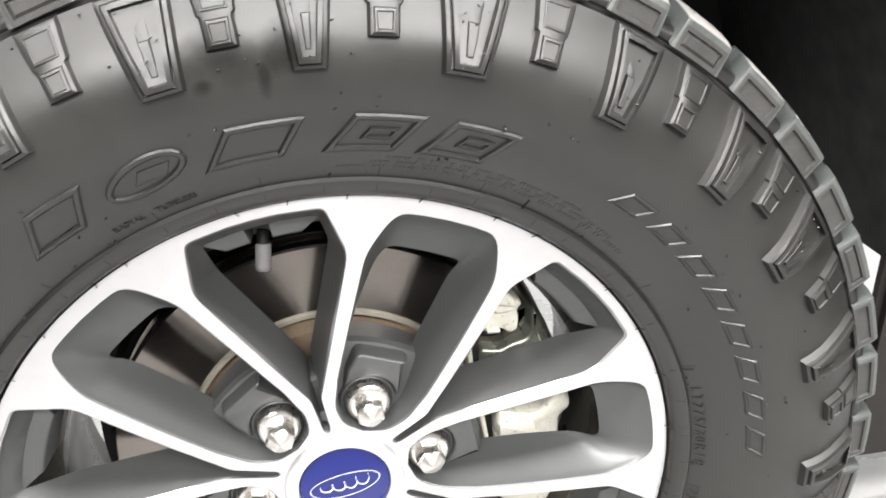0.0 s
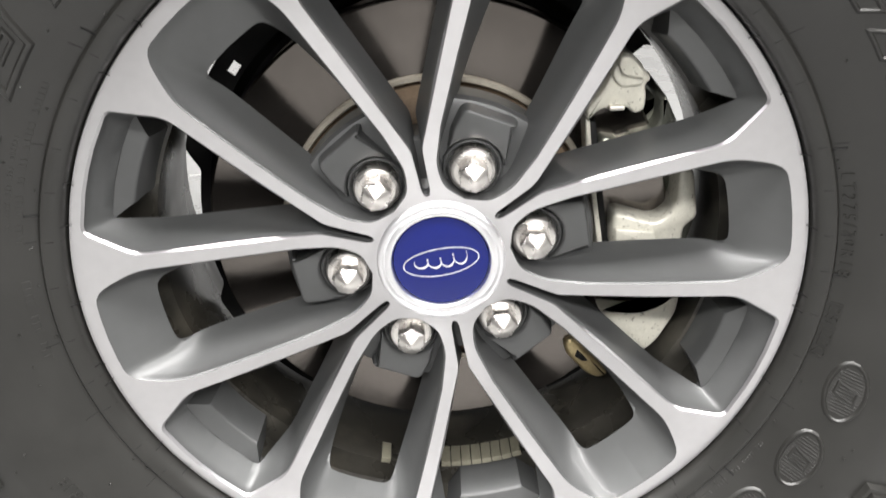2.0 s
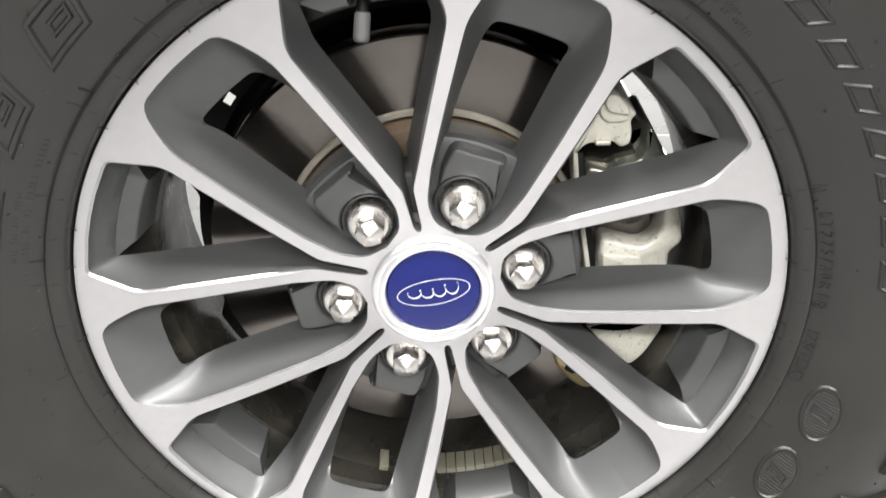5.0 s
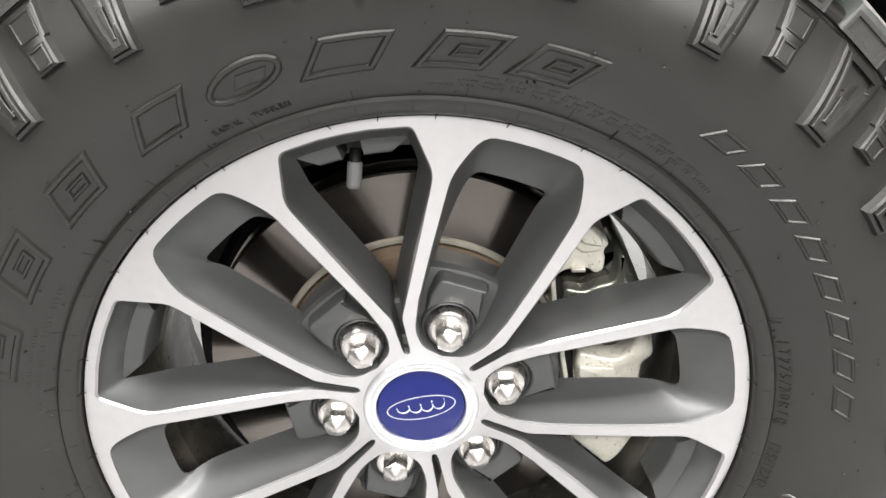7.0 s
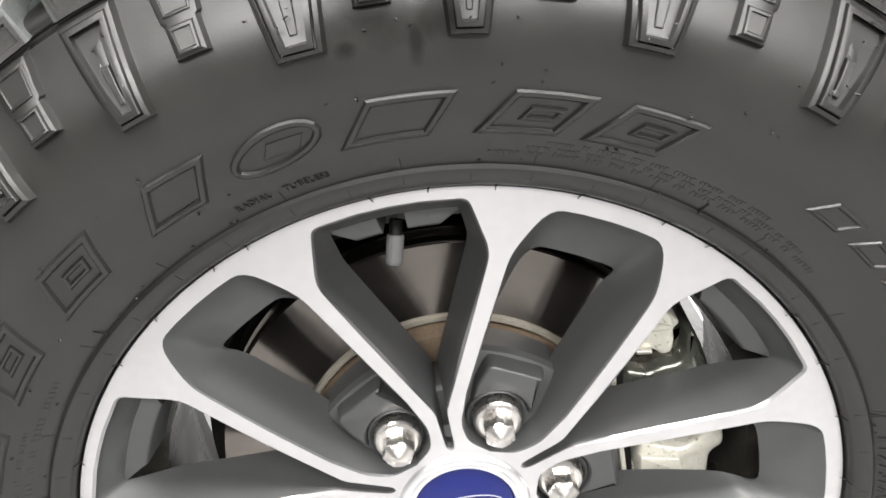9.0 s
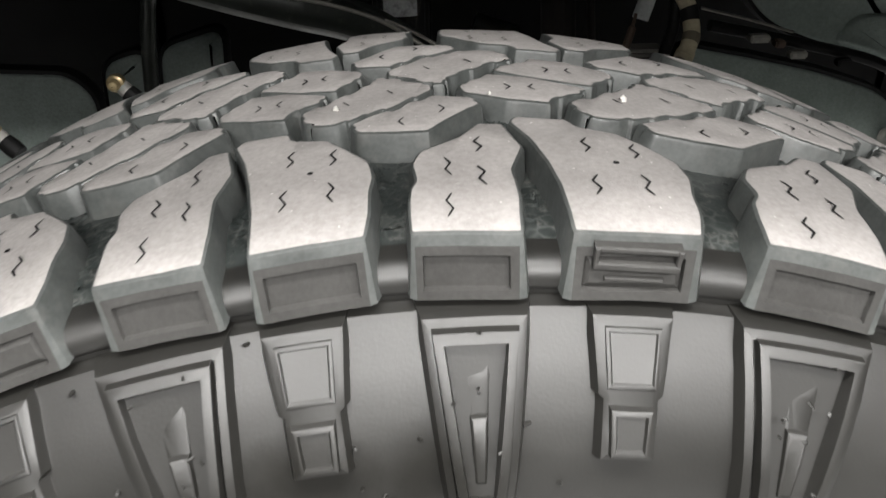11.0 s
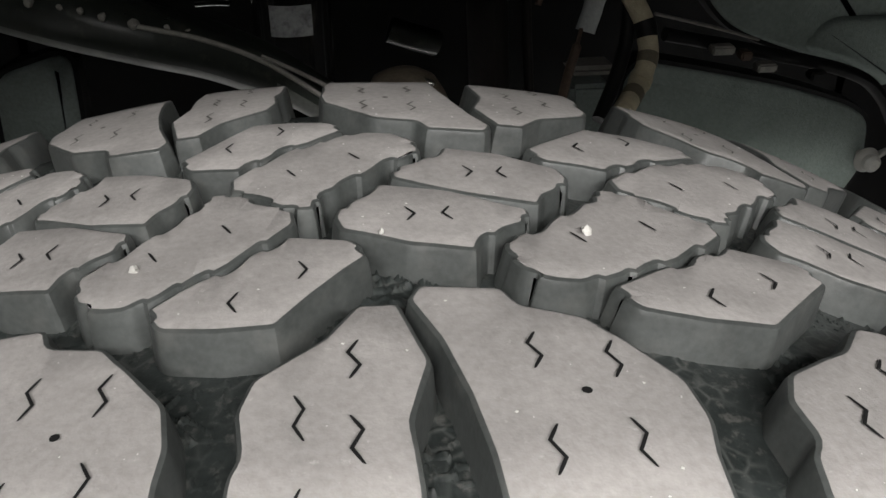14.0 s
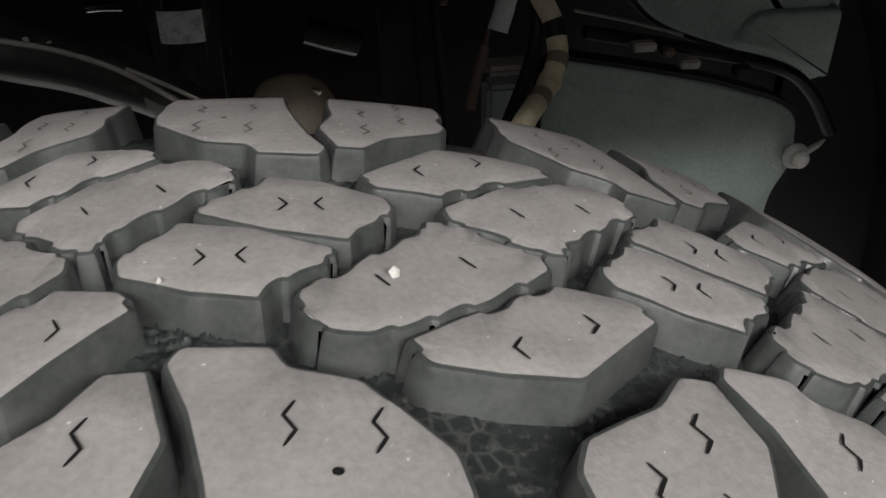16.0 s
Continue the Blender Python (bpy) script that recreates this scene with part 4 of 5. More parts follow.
    for i, a in enumerate([-103.4, -89.2, -86.8, -84.4, -82.0, -79.6, -77.2, -74.8, -72.4]):
        bm = bmesh.new()
        lathe(bm, [(0.2048, 0.026), (0.2008, 0.0265), (0.2005, 0.028), (0.2005, 0.046), (0.2008, 0.0475), (0.2048, 0.048)], 3, a - 1.08, a + 1.08, close=True)
        part("balance_weight", bm, WEIGHT, wheel, "olive adhesive balance weight", smooth=0)
    return wheel


wheel = build_wheel()


# ---- brake behind the wheel ----
def build_brake():
    rotor = thing("brake_rotor", (0, 0, ZC), "turned iron brake rotor with rusty hat behind the spokes", "brake disc")
    bm = bmesh.new()
    lathe(bm, [(0.1175, 0.060), (0.1195, 0.058), (0.1720, 0.058), (0.1735, 0.0595), (0.1735, 0.068), (0.168, 0.069), (0.168, 0.081), (0.1735, 0.082), (0.1735, 0.091), (0.11, 0.091)], 128)
    part("disc", bm, ROTOR, rotor, "grey turned friction face")
    bm = bmesh.new()
    lathe(bm, [(0.03, 0.0515), (0.098, 0.0515), (0.104, 0.0525), (0.108, 0.057), (0.110, 0.0605), (0.114, 0.0605)], 96)
    part("hat", bm, HAT, rotor, "rusty brown rotor hat")
    bm = bmesh.new()
    lathe(bm, [(0.1132, 0.062), (0.1137, 0.057), (0.1147, 0.0555), (0.1180, 0.0555), (0.1190, 0.057), (0.1190, 0.062)], 96)
    part("hat_edge", bm, EDGE, rotor, "pale worn edge between hat and disc")
    cal = thing("brake_caliper", (0, 0, ZC), "weathered zinc plated cast brake caliper over the rotor", "brake caliper")

    def casting(name, outline, front, back, soft=0.002, mat=CALIPER, label="", corner=0.004):
        """A cast block; outline in mm from the wheel's centre, its front and back as y."""
        pts = fillet(ccw([(0.965 * x / 1000, 0.0106 + 0.965 * z / 1000) for x, z in outline]), corner, 4)
        front, back = front - 0.022, back - 0.022
        bm = bmesh.new()
        rings = []
        for d, y in ((-0.0015, back), (0.0, front + soft), (soft * 0.3, front + soft * 0.35), (soft, front)):
            rings.append([Vector((x, y, z)) for x, z in offset_poly(pts, d)])
        prism(bm, rings)
        return part(name, bm, mat, cal, label, smooth=40)
    casting("upper_finger", [(106, 90), (118, 105), (123, 117), (129, 128), (137, 128), (145, 120), (152, 113), (147, 108), (149, 100), (148, 89), (141, 87), (136, 92), (123, 92), (115, 90), (108, 82)], 0.054, 0.115, 0.002)
    casting("finger_step", [(123, 119), (129, 129), (136, 129), (145, 120), (146, 109), (130, 107), (124, 113)], 0.0515, 0.058, 0.0015)
    casting("finger_pad", [(126, 125), (128, 130), (135, 130), (144, 120), (145, 114), (129, 117)], 0.0485, 0.056, 0.0013)
    casting("spring_clip", [(122, 94), (133, 94), (133, 91), (122, 91)], 0.050, 0.062, 0.0006, STEEL, "thin steel retaining clip", 0.0008)
    casting("bridge", [(113, 77), (156, 78), (163, 90), (169, 96), (182, 73), (192, 49), (202, 21), (206, -13), (199, -42), (131, -40), (120, 18)], 0.086, 0.14, 0.004, HOUSING)
    casting("housing", [(121, 66), (138, 62), (146, 67), (160, 70), (164, 77), (164, 93), (167, 97), (175, 81), (183, 60), (184, 43), (119, 40), (119, 56)], 0.068, 0.12, 0.003, HOUSING, "grey-green worn housing with bright edges", corner=0.006)
    casting("lower_arm", [(133, 8), (151, 2), (167, -2), (177, 5), (182, 17), (181, 42), (192, 41), (199, 1), (189, -6), (189, -36), (135, -28)], 0.060, 0.115, 0.003, corner=0.007)
    casting("arm_pad", [(135, -5), (165, -8), (168, -22), (136, -18)], 0.0565, 0.064, 0.0012, corner=0.002)
    casting("tail_web", [(119, -53), (193, -54), (189, -79), (178, -85), (162, -90), (134, -86)], 0.080, 0.13, 0.003)
    casting("tail", [(127, -79), (141, -81), (159, -83), (174, -79), (186, -70), (187, -52), (196, -52), (193, -86), (180, -112), (168, -124), (152, -108), (139, -95)], 0.066, 0.12, 0.003, corner=0.006)
    casting("brake_pad", [(108, 80), (112, 78), (115, 50), (128, -23), (130, -60), (126, -60), (124, -23), (111, 50)], 0.066, 0.085, 0.0008, CALIPER, "pale edge of the brake pad", 0.0015)
    casting("pad_backing", [(112, 78), (117, 77), (121, 50), (133, -23), (135, -60), (130, -60), (128, -23), (115, 50)], 0.069, 0.085, 0.0008, BLACK, "black pad backing", 0.0015)
    casting("guide_bolt", [(103, -117), (112, -113), (125, -129), (144, -151), (133, -154), (123, -148), (106, -129)], 0.074, 0.11, 0.003, BRASS, "yellow passivated guide bolt")
    # no recess: a thin black plate carries the pocket's shade as colour
    casting("bolt_pocket", [(115, -124), (121, -130), (125, -136), (120, -136), (113, -131)], 0.0738, 0.08, 0.0004, BLACK, "black square plate standing in for a pocket's shade", 0.001)
    shield = thing("dust_shield", (0, 0, ZC), "black stamped dust shield behind the brake rotor", "shield")
    bm = bmesh.new()
    lathe(bm, [(0.06, 0.110), (0.176, 0.110), (0.183, 0.104), (0.185, 0.104), (0.185, 0.106), (0.178, 0.1125), (0.06, 0.1125)], 72, 42, 318, close=True)
    part("plate", bm, BLACK, shield)
    # outer flange with a small hole; it leaves a crescent open towards the rim
    bm = bmesh.new()
    def reach(d):
        # the flange is cut back to a thin ring beside the rim
        cut = min(max((d - 165) / 6, 0), 1) * min(max((205 - d) / 5, 0), 1)
        return 0.2045 - (0.0140 - 0.0001 * min(max(d - 171, 0), 30)) * cut * cut * (3 - 2 * cut)
    for a in np.arange(39, 236, 1.0).tolist() + np.arange(-62, 8, 1.0).tolist():
        ladder = lambda d: [0.1835, 0.1870, min(0.1935, reach(d) - 0.0008), reach(d)]
        for i in range(3):
            if i == 1 and 142 <= a < 145:
                continue
            bm.faces.new([bm.verts.new(polar(ladder(d)[j], d, 0.1045)) for j, d in ((i, a), (i, a + 1), (i + 1, a + 1), (i + 1, a))])
    bmesh.ops.remove_doubles(bm, verts=bm.verts[:], dist=1e-5)
    bmesh.ops.solidify(bm, geom=bm.faces[:], thickness=0.0015)
    part("flange", bm, BLACK, shield, "black flange with a small hole")
    bm = bmesh.new()
    lathe(bm, [(0.001, 0.14), (0.075, 0.14), (0.075, 0.2), (0.05, 0.24), (0.001, 0.24)], 32)
    ob = part("knuckle", bm, BLACK, shield, "black cast steering knuckle")
    return rotor, cal


build_brake()


# ---- wheel well ----
def at_centre(pts):
    return [Vector(p) + Vector((0, 0, ZC)) for p in pts]


def bar(name, pts, radius, mat, label, category, flat=1.0, smooth_line=True, seg=14):
    """A rod through places given from the wheel's centre."""
    bm = bmesh.new()
    line = at_centre(pts)
    tube(bm, spline(line, 8) if smooth_line else line, radius, seg, flat)
    return tagged(finish(bm, name, mat), label, category)


def sheet(name, outline, y, thick, mat, label, category, soft=0.012, bulge=0.0):
    """A pressed panel that faces the wheel; outline in x and z from the wheel's centre."""
    pts = fillet(ccw(outline), soft * 2, 4)
    bm = bmesh.new()
    cx, cz = sum(p[0] for p in pts) / len(pts), sum(p[1] for p in pts) / len(pts)
    e = thing(name, (cx, y, cz + ZC), label, category)
    ring = lambda d, yy: [Vector((x - cx, yy - y, z - cz)) for x, z in offset_poly(pts, d)]
    prism(bm, [ring(0, y + thick), ring(0, y + soft * 0.5), ring(soft * 0.3, y + soft * 0.15), ring(soft, y), ring(soft * 1.4, y - bulge)])
    part("panel", bm, mat, e, smooth=50)
    bm = bmesh.new()
    prism(bm, [ring(-0.004, y + thick), ring(-0.004, y + thick * 0.4), ring(-0.003, y + thick * 0.25), ring(0.001, y + thick * 0.25)], False, False)
    part("edge_bead", bm, BLACK, e, "black edge bead", smooth=50)
    return e


def build_well():
    bm = bmesh.new()
    lathe(bm, [(0.628, -0.117), (0.64, 0.2), (0.64, 0.70), (0.66, 0.70), (0.66, -0.117)], 48, -1, 200, close=True)
    arch = thing("wheel_arch_liner", (0, 0, ZC), "black plastic wheel arch liner over the tyre", "liner")
    part("shell", bm, BLACK, arch)
    bm = bmesh.new()
    lathe(bm, [(0.630, -0.1172), (0.632, -0.1195), (0.640, -0.1205), (0.656, -0.1195), (0.658, -0.1172)], 48, -1, 200, close=True)
    part("lip", bm, BROWNBLACK, arch, "rolled outer edge of the arch")
    fender = thing("inner_fender", (0, 0.66, ZC), "black inner fender wall behind the wheel", "panel")
    for x0, x1, z0 in ((-0.66, -0.26, 0.0), (-0.26, 0.12, 0.0), (0.12, 0.50, 0.0), (0.50, 0.84, -0.2)):
        bm = bmesh.new()
        box(bm, x0 - 0.004, x1 + 0.004, 0.002 * (x0 > 0), 0.03, z0, 0.67)
        part("panel", bm, BLACK, fender, smooth=0)
    bm = bmesh.new()
    box(bm, 0.685, 1.15, 0.30, 0.33, ZC - 0.35, ZC + 0.3, 0.01)
    tagged(finish(bm, "side_sill_panel", BROWNBLACK, smooth=0), "brownish black plastic panel behind the wheel opening", "panel")
    # pressed felt panels beside the suspension
    sheet("splash_shield", [(0.205, 0.338), (0.258, 0.3275), (0.315, 0.3145), (0.362, 0.299), (0.378, 0.288), (0.382, 0.252), (0.368, 0.228), (0.36, 0.1), (0.195, 0.1), (0.195, 0.325)], 0.42, 0.02, LINER,
          "dusty grey-green felt splash shield", "panel", 0.008, 0.003)
    upper = sheet("splash_shield", [(0.245, 0.50), (0.252, 0.40), (0.268, 0.365), (0.288, 0.345), (0.316, 0.333), (0.378, 0.312), (0.425, 0.288), (0.43, 0.50)], 0.47, 0.02, LINER,
                  "dusty grey-green upper splash shield with a raised swage", "panel", 0.010, 0.004)
    bm = bmesh.new()
    ring = fillet(ccw([(0.343, 0.328), (0.351, 0.346), (0.362, 0.352), (0.424, 0.352), (0.422, 0.296), (0.378, 0.318)]), 0.008, 4)
    prism(bm, [[Vector((x, y, z)) for x, z in offset_poly(ring, d)] for d, y in ((0.0, 0.468), (0.002, 0.462), (0.005, 0.460))])
    ob = part("swage", bm, LINER, upper, smooth=50)
    ob.location = Vector((0, 0, ZC)) - upper.location
    bar("frame_flange", [(0.226, 0.44, 0.351), (0.292, 0.44, 0.337), (0.364, 0.44, 0.319), (0.394, 0.44, 0.300), (0.417, 0.44, 0.266)], 0.0065, BLACK, "black flange between the two splash shields", "bracket", 0.7)
    bar("frame_flange", [(0.222, 0.452, 0.362), (0.262, 0.452, 0.352), (0.30, 0.452, 0.341)], 0.0016, DUSTED, "thin dusty steel edge above the flange", "bracket", 0.7)
    for x, z, w, mat in ((0.262, 0.343, 0.008, DUSTED), (0.295, 0.3295, 0.007, DUSTED), (0.279, 0.3385, 0.004, RUSTY), (0.334, 0.322, 0.006, BLACK)):
        bm = bmesh.new()
        box(bm, x - w, x + w, 0.422, 0.432, ZC + z - 0.003, ZC + z + 0.003, 0.0012)
        tagged(finish(bm, "bracket_tab", mat, smooth=0), "small dusty bracket tab on the flange", "bracket", "tabs along the flange")
    sheet("felt_panel", [(-0.196, 0.352), (-0.150, 0.366), (-0.153, 0.30), (-0.154, 0.2), (-0.206, 0.2)], 0.40, 0.016, LINER_MID, "grey-green felt panel behind the tyre", "panel", 0.006, 0.002)
    sheet("felt_panel", [(-0.246, 0.336), (-0.214, 0.346), (-0.217, 0.2), (-0.25, 0.2)], 0.42, 0.016, LINER_DARK, "pale grey felt panel ahead of the arm", "panel", 0.006, 0.002)
    sheet("felt_panel", [(-0.40, 0.345), (-0.262, 0.338), (-0.246, 0.322), (-0.24, 0.1), (-0.40, 0.1)], 0.385, 0.016, LINER_MID, "dark grey-green felt panel under the arm", "panel", 0.006, 0.002)
    # push pin and bolt
    pin = thing("push_pin", (0.375, 0.408, ZC + 0.263), "pale plastic push pin in the splash shield", "pin")
    bm = bmesh.new()
    lathe(bm, [(0.0005, -0.009), (0.004, -0.0085), (0.0062, -0.006), (0.0065, -0.002), (0.0085, 0.0), (0.0095, 0.002), (0.0085, 0.004), (0.004, 0.005), (0.004, 0.02)], 24)
    part("head", bm, PIN, pin)
    bm = bmesh.new()
    tube(bm, [(0.004, 0.002, 0.001), (0.016, 0.004, 0.006), (0.022, 0.006, 0.009)], [0.0035, 0.0028, 0.0012], 10, 0.6)
    part("tail", bm, PIN, pin, "thin bent tail")
    for bx, by, bz in ((-0.190, 0.27, 0.3655), (-0.269, 0.27, 0.337)):
        bolt = thing("bolt", (bx, by, ZC + bz), "brass-coloured bolt end with a black boot on the suspension", "bolt")
        bm = bmesh.new()
        lathe(bm, [(0.0005, -0.009), (0.0026, -0.0085), (0.0034, -0.007), (0.0036, -0.004), (0.0052, -0.003), (0.0056, 0.0), (0.0052, 0.0025), (0.002, 0.003)], 24)
        part("head", bm, BRASS, bolt)
        for nm, p, q, r, m, lab in (("collar", (0.001, 0.001, -0.001), (0.0072, -0.001, -0.0065), 0.0048, PIN, "pale collar"), ("boot", (0.0065, -0.001, -0.006), (0.015, -0.004, -0.013), 0.0058, BLACK, "black rubber boot")):
            bm = bmesh.new()
            tube(bm, [p, Vector(p).lerp(Vector(q), 0.5), q], [r * 0.92, r, r * 0.92], 16)
            part(nm, bm, m, bolt, lab)
    # upper control arm: a pressed beam whose weld runs along its front crest
    arm = thing("control_arm", (-0.08, 0.27, ZC + 0.41), "dusty black steel upper control arm with pale weld seams", "suspension arm")
    crest = spline([(-0.152, 0.288, 0.428), (-0.117, 0.275, 0.421), (-0.082, 0.270, 0.413), (-0.053, 0.262, 0.408), (-0.026, 0.249, 0.4005), (0.003, 0.238, 0.384)], 8)
    n = len(crest) - 1
    bm = bmesh.new()
    rings = []
    for i, c in enumerate(crest):
        t = i / n
        up = 0.020 * (1 - t) ** 2.2 - 0.003 * t
        low = 0.0205 - 0.006 * max(0, t - 0.7) / 0.3
        sec = [(0.022, up), (0.014, up + 0.0015), (0.006, up * 0.45 + 0.002), (0.0, 0.0), (-0.0015, -low * 0.35), (0.0, -low * 0.72), (0.004, -low * 0.95), (0.012, -low), (0.030, -low * 0.7), (0.034, up * 0.5)]
        rings.append([c + Vector((0.08, y - 0.27, z - 0.41)) for y, z in sec])
    prism(bm, rings)
    bm.normal_update()
    # belly faces painted paler grey for the floor's reflection along them
    for f in bm.faces:
        if len(f.verts) == 4 and f.normal.y < -0.35 and f.normal.z < -0.2:
            f.material_index = 1
    part("beam", bm, [STEELBLACK, ARMSHEEN], arm, smooth=45)

    def arm_part(nm, pts, radius, mat, lab="", flat=1.0, seg=10):
        bm = bmesh.new()
        tube(bm, [p - Vector((-0.08, 0.27, 0.41)) for p in spline(pts, 8)], radius, seg, flat)
        part(nm, bm, mat, arm, lab)
    arm_part("weld_seam", [(-0.082, 0.2685, 0.4135), (-0.053, 0.2605, 0.4085), (-0.026, 0.2475, 0.401), (0.0045, 0.2365, 0.383)], 0.0012, DUSTED, "pale dusty weld seam")
    arm_part("weld_seam", [(-0.028, 0.2495, 0.4035), (-0.012, 0.2445, 0.397), (0.009, 0.240, 0.386)], 0.0010, DUSTED, "pale dusty weld seam")
    for x, z, r in ((-0.127, 0.4235, 0.0022), (-0.114, 0.4215, 0.0014), (-0.105, 0.420, 0.0016), (-0.096, 0.4175, 0.0019), (-0.083, 0.4145, 0.0026), (-0.069, 0.4125, 0.0014), (-0.060, 0.410, 0.0016)):
        bm = bmesh.new()
        bmesh.ops.create_icosphere(bm, subdivisions=2, radius=r)
        for v in bm.verts:
            v.co = v.co * (1 + 0.35 * noise.noise(v.co * 900)) + Vector((x + 0.08, 0.2685 - 0.27 + max(0, -x - 0.085) * 0.2, z - 0.41))
        part("weld_bead", bm, DUSTED, arm, "pale dried weld spatter")
    arm_part("bushing", [(-0.168, 0.315, 0.475), (-0.166, 0.308, 0.445), (-0.158, 0.300, 0.418)], [0.024] * 9 + [0.022] * 5 + [0.018, 0.013, 0.006], STEELBLACK, "round black bushing housing", seg=20)
    # ball joint at the arm's end, over the knuckle
    joint = thing("ball_joint", (0.036, 0.284, ZC + 0.3625), "dusty brown ball joint boot with bright grease nipples", "ball joint")
    bm = bmesh.new()
    prof = [(0.023, -0.03), (0.022, -0.006), (0.023, 0.002), (0.0205, 0.008), (0.0195, 0.010), (0.016, 0.0165), (0.011, 0.020), (0.005, 0.0220), (0.0005, 0.0225)]
    lathe(bm, prof, 40)
    for v in bm.verts:
        v.co = Vector((v.co.x, v.co.z, v.co.y)) * (1 + 0.05 * noise.noise(v.co * 90))
    part("boot", bm, BOOT, joint)
    for p, d in (((-0.012, -0.0145, 0.0165), (-0.004, -0.002, 0.001)), ((0.011, -0.009, 0.0175), (0.003, -0.002, -0.001))):
        bm = bmesh.new()
        tube(bm, [Vector(p) - Vector(d) * 0.7, p, Vector(p) + Vector(d) * 0.7], [0.0012, 0.0019, 0.0012], 10)
        part("nipple", bm, STEEL, joint, "bright metal grease nipple")
    strut = thing("shock_absorber", (-0.019, 0.384, ZC + 0.3), "glossy black shock absorber with round spring seat", "shock absorber")
    for nm, prof in (("damper", [(0.001, -0.1), (0.0225, -0.1), (0.0225, 0.104), (0.020, 0.107), (0.020, 0.112)]), ("spring_seat", [(0.02, 0.1105), (0.042, 0.1105), (0.0455, 0.1125), (0.046, 0.1145), (0.0455, 0.1165), (0.040, 0.118), (0.02, 0.119)]),
                     ("upper_seat", [(0.02, 0.131), (0.030, 0.1315), (0.032, 0.134), (0.032, 0.2), (0.001, 0.2)]), ("sleeve", [(0.022, 0.118), (0.022, 0.135)])):
        bm = bmesh.new()
        lathe(bm, prof, 48)
        for v in bm.verts:
            v.co = Vector((v.co.x, v.co.z, v.co.y))
        part(nm, bm, GLOSS, strut)
    # pale patch on the damper: its bright highlight, put in as colour
    bm = bmesh.new()
    rows = [[bm.verts.new((r * math.sin(radians(d)), -r * math.cos(radians(d)), z)) for d in range(-30, 31, 6)] for r, z in ((0.0227, 0.0805), (0.0231, 0.0805), (0.0231, 0.0975), (0.0227, 0.0975))]
    for p, q in zip(rows, rows[1:]):
        for i in range(10):
            bm.faces.new((p[i], p[i + 1], q[i + 1], q[i]))
    part("glint_patch", bm, GLINT, strut, "small pale patch painted as a highlight")
    bar("link_end", [(-0.078, 0.42, 0.388), (-0.067, 0.418, 0.389), (-0.056, 0.42, 0.388)], [0.0015] + [0.0035] * 15 + [0.0015], GLOSS, "small glossy black link end beside the shock absorber", "rod")
    bar("rubber_pipe", [(0.046, 0.53, 0.337), (0.063, 0.53, 0.331), (0.082, 0.535, 0.324)], 0.010, STEELBLACK, "black steel pipe behind the shock absorber", "pipe")
    plate = thing("steering_bracket", (0.1, 0.43, ZC + 0.36), "dull black bracket beside the shock absorber", "bracket")
    for nm, pts, r in (("web", [(0.0, 0.0, 0.10), (0.002, 0.0, 0.02), (0.006, -0.01, -0.11)], [0.020] * 8 + [0.026] * 9), ("flange", [(0.021, -0.02, 0.09), (0.022, -0.025, 0.02), (0.030, -0.03, -0.09)], 0.006)):
        bm = bmesh.new()
        tube(bm, spline(pts, 8), r, 14, 0.5)
        part(nm, bm, BROWNBLACK, plate)
    bar("sway_link", [(0.146, 0.365, 0.378), (0.142, 0.36, 0.366), (0.138, 0.358, 0.353), (0.134, 0.356, 0.335)], [0.0012] * 6 + [0.0028] * 19, RUSTY, "thin rusty steel sway bar link", "rod")
    bar("wire", [(0.128, 0.38, 0.43), (0.127, 0.38, 0.405), (0.122, 0.375, 0.39)], [0.0035] * 9 + [0.002] * 8, RUSTY, "brown cable tail hanging beside the loom", "cable")
    bar("wiring_loom", [(0.1655, 0.41, 0.44), (0.166, 0.41, 0.41), (0.165, 0.405, 0.385), (0.159, 0.401, 0.366)], [0.0068] * 17 + [0.0062] * 8, LOOM, "grey sleeved wiring loom", "cable")
    bracket = thing("loom_bracket", (0.169, 0.416, ZC + 0.33), "grey pressed steel bracket behind the hose", "bracket")
    for nm, x0, x1, y0, y1, z0, z1, m in (("top", -0.014, 0.017, -0.004, 0.02, 0.003, 0.0095, DUSTED), ("arch", -0.015, 0.012, -0.012, 0.01, -0.04, 0.0, LINER_MID)):
        bm = bmesh.new()
        box(bm, x0, x1, y0, y1, z0, z1, 0.003)
        part(nm, bm, m, bracket)
    bar("black_post", [(-0.173, 0.33, 0.45), (-0.178, 0.33, 0.411), (-0.184, 0.33, 0.373), (-0.19, 0.33, 0.30)], [0.0075] * 10 + [0.005] * 15, STEELBLACK, "black post ahead of the control arm", "post")
    bar("black_stay", [(-0.205, 0.345, 0.45), (-0.206, 0.345, 0.425), (-0.205, 0.345, 0.407)], 0.008, BLACK, "black stay ahead of the control arm", "post")
    bar("black_cable", [(0.1745, 0.37, 0.40), (0.172, 0.36, 0.372), (0.162, 0.345, 0.352), (0.15, 0.33, 0.335)], 0.0042, BLACK, "thin black cable beside the hose", "cable")
    hose = thing("brake_hose", (0.17, 0.34, ZC + 0.36), "tan braided brake hose with black clips", "hose")
    line = spline([(0.150, 0.368, 0.445), (0.162, 0.365, 0.415), (0.172, 0.362, 0.398), (0.179, 0.356, 0.385), (0.181, 0.351, 0.375), (0.1805, 0.345, 0.366), (0.174, 0.335, 0.356), (0.164, 0.32, 0.351), (0.146, 0.29, 0.346), (0.12, 0.25, 0.32)], 8)
    line = [p - Vector((0.17, 0.34, 0.36)) for p in line]
    bm = bmesh.new()
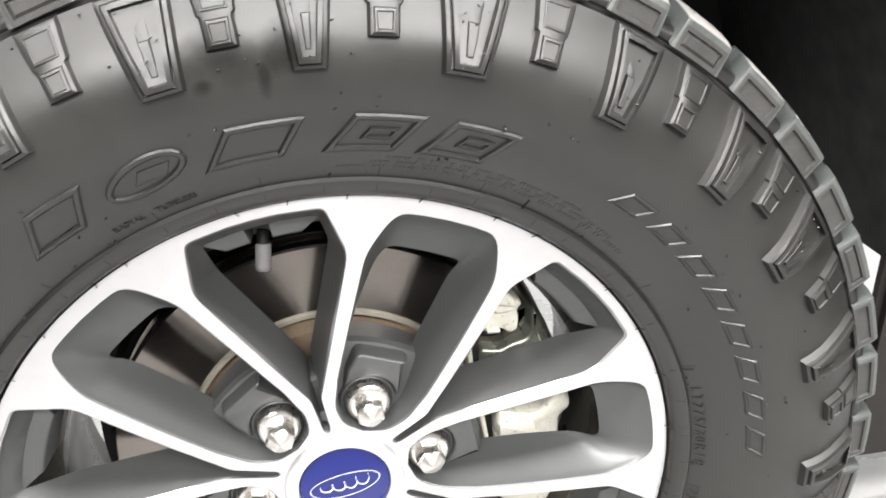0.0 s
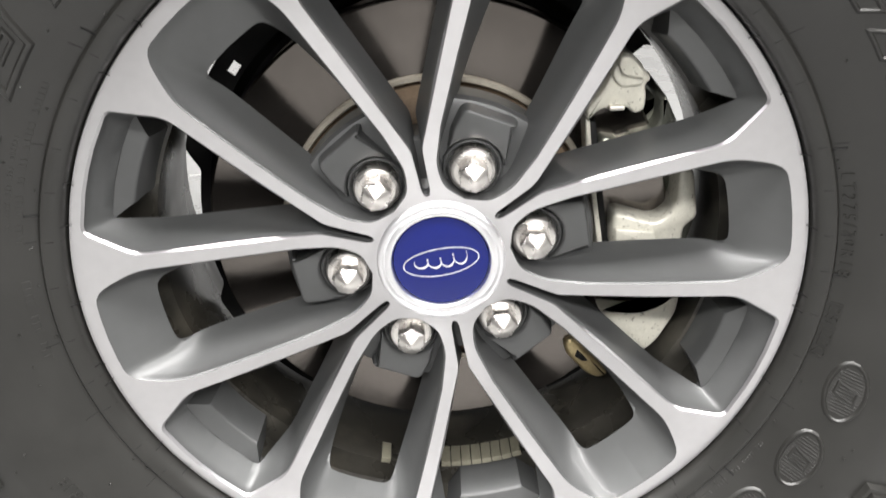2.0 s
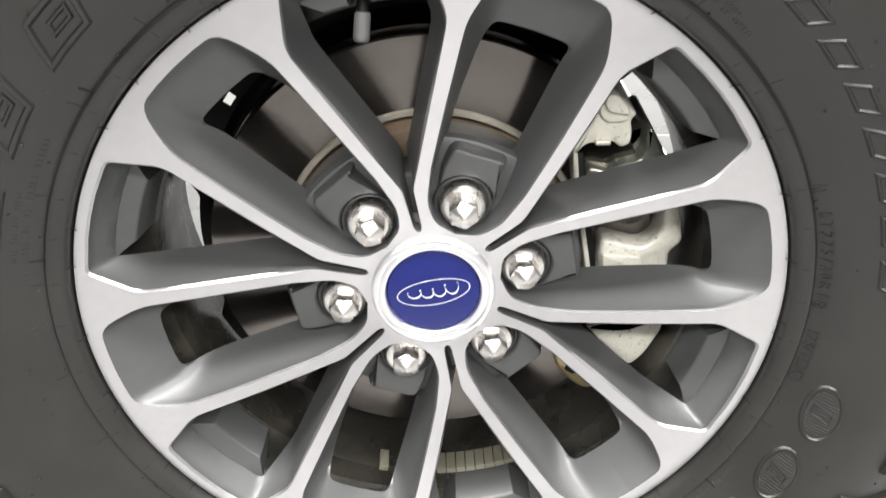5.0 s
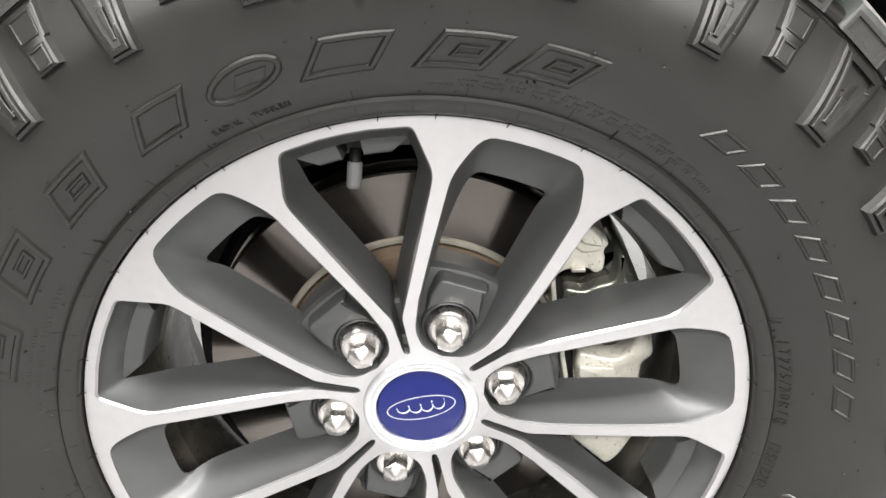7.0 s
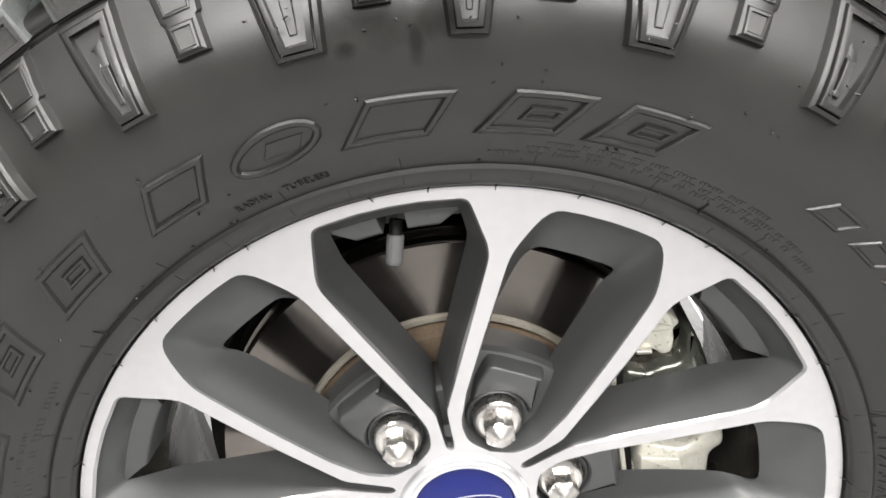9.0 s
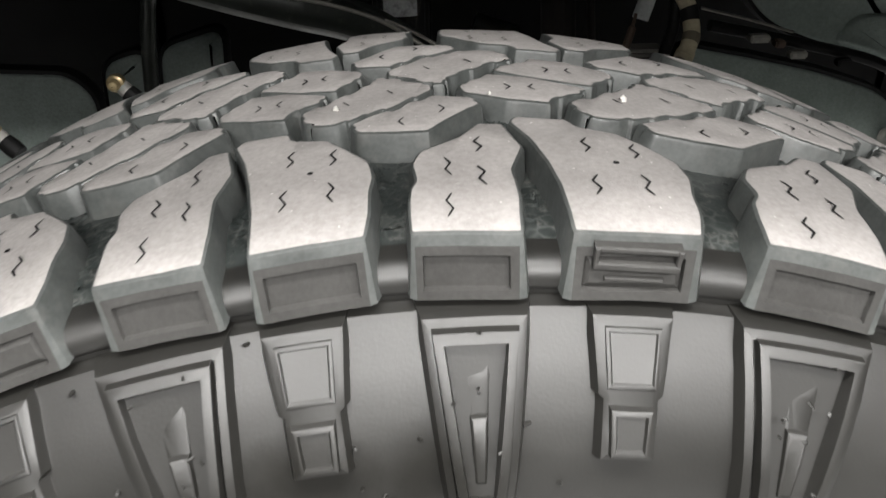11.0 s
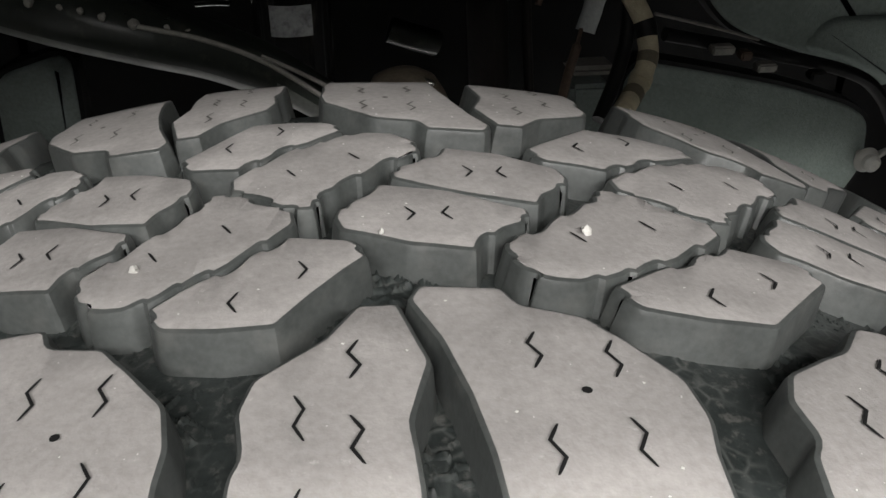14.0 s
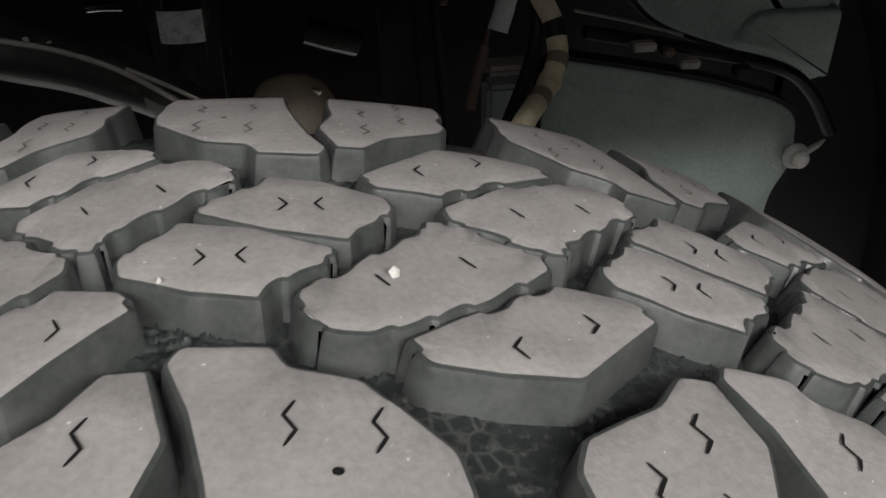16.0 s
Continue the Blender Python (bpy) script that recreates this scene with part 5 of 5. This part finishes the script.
    tube(bm, line, 0.0058, 16)
    part("braid", bm, HOSE, hose)
    for a, b, m, r in ((25, 32, BLACK, 0.0064), (39, 43, HOSE_DARK, 0.0061), (47, 50, HOSE, 0.0066), (54, 57, HOSE_DARK, 0.0061)):
        bm = bmesh.new()
        tube(bm, line[a:b + 1], r, 16)
        part("clip", bm, m, hose, "dark clip round the hose")


build_well()


# ---- grit caught on the tread ----
def build_stones():
    rng = random.Random(9)
    for u, y, size in ((-50.3, 39.9, 1.3), (61.2, 47.4, 1.6), (12.1, 46.3, 0.8)):
        bm = bmesh.new()
        bmesh.ops.create_icosphere(bm, subdivisions=1, radius=size / 1000)
        for v in bm.verts:
            v.co *= rng.uniform(0.6, 1.25)
        ob = finish(bm, "stone_chip", STONE, smooth=0)
        ob.location = bend(u, y, 0.4) + Vector((0, 0, ZC))
        tagged(ob, "small white stone chip stuck on the tyre tread", "stone", "stone chips")


def build_flecks():
    """Tiny pale flecks of grit lying on the blocks."""
    rng = random.Random(21)
    bm = bmesh.new()
    blocks = [[(MIRROR[0] - u, MIRROR[1] - y) if flip else (u, y) for u, y in offset_poly(ccw(o), 0.6)] for o in (SHOULDER_LONG, SHOULDER_SHORT, MID, INNER, CENTRE) for flip in (False, True)]

    def on_block(u, y):
        for o in blocks:
            for k in (-2, -1, 0, 1, 2):
                w = u - 105 * k
                hits = sum((p[1] > y) != (q[1] > y) and w < p[0] + (y - p[1]) * (q[0] - p[0]) / (q[1] - p[1]) for p, q in zip(o, o[1:] + o[:1]))
                if hits % 2:
                    return True
        return False
    for i in range(220):
        u, y, r = rng.uniform(-130, 170), rng.uniform(-38, 150), rng.choice((0.16, 0.2, 0.26, 0.36))
        if not on_block(u, y):
            continue
        way = rng.uniform(0, 6.3)
        ring = [bm.verts.new(bend(u + r * rng.uniform(0.6, 1.6) * math.cos(way + t), y + r * math.sin(way + t), 0.1)) for t in (0, 1.4, 2.9, 4.4)]
        top = bm.verts.new(bend(u, y, 0.1 + r * 0.5))
        for p, q in zip(ring, ring[1:] + ring[:1]):
            bm.faces.new((p, q, top))
    ob = finish(bm, "dust_flecks", STONE, smooth=0)
    ob.location = (0, 0, ZC)
    tagged(ob, "tiny pale flecks of grit on the tread", "grit", kind="stuff")


build_flecks()
build_stones()
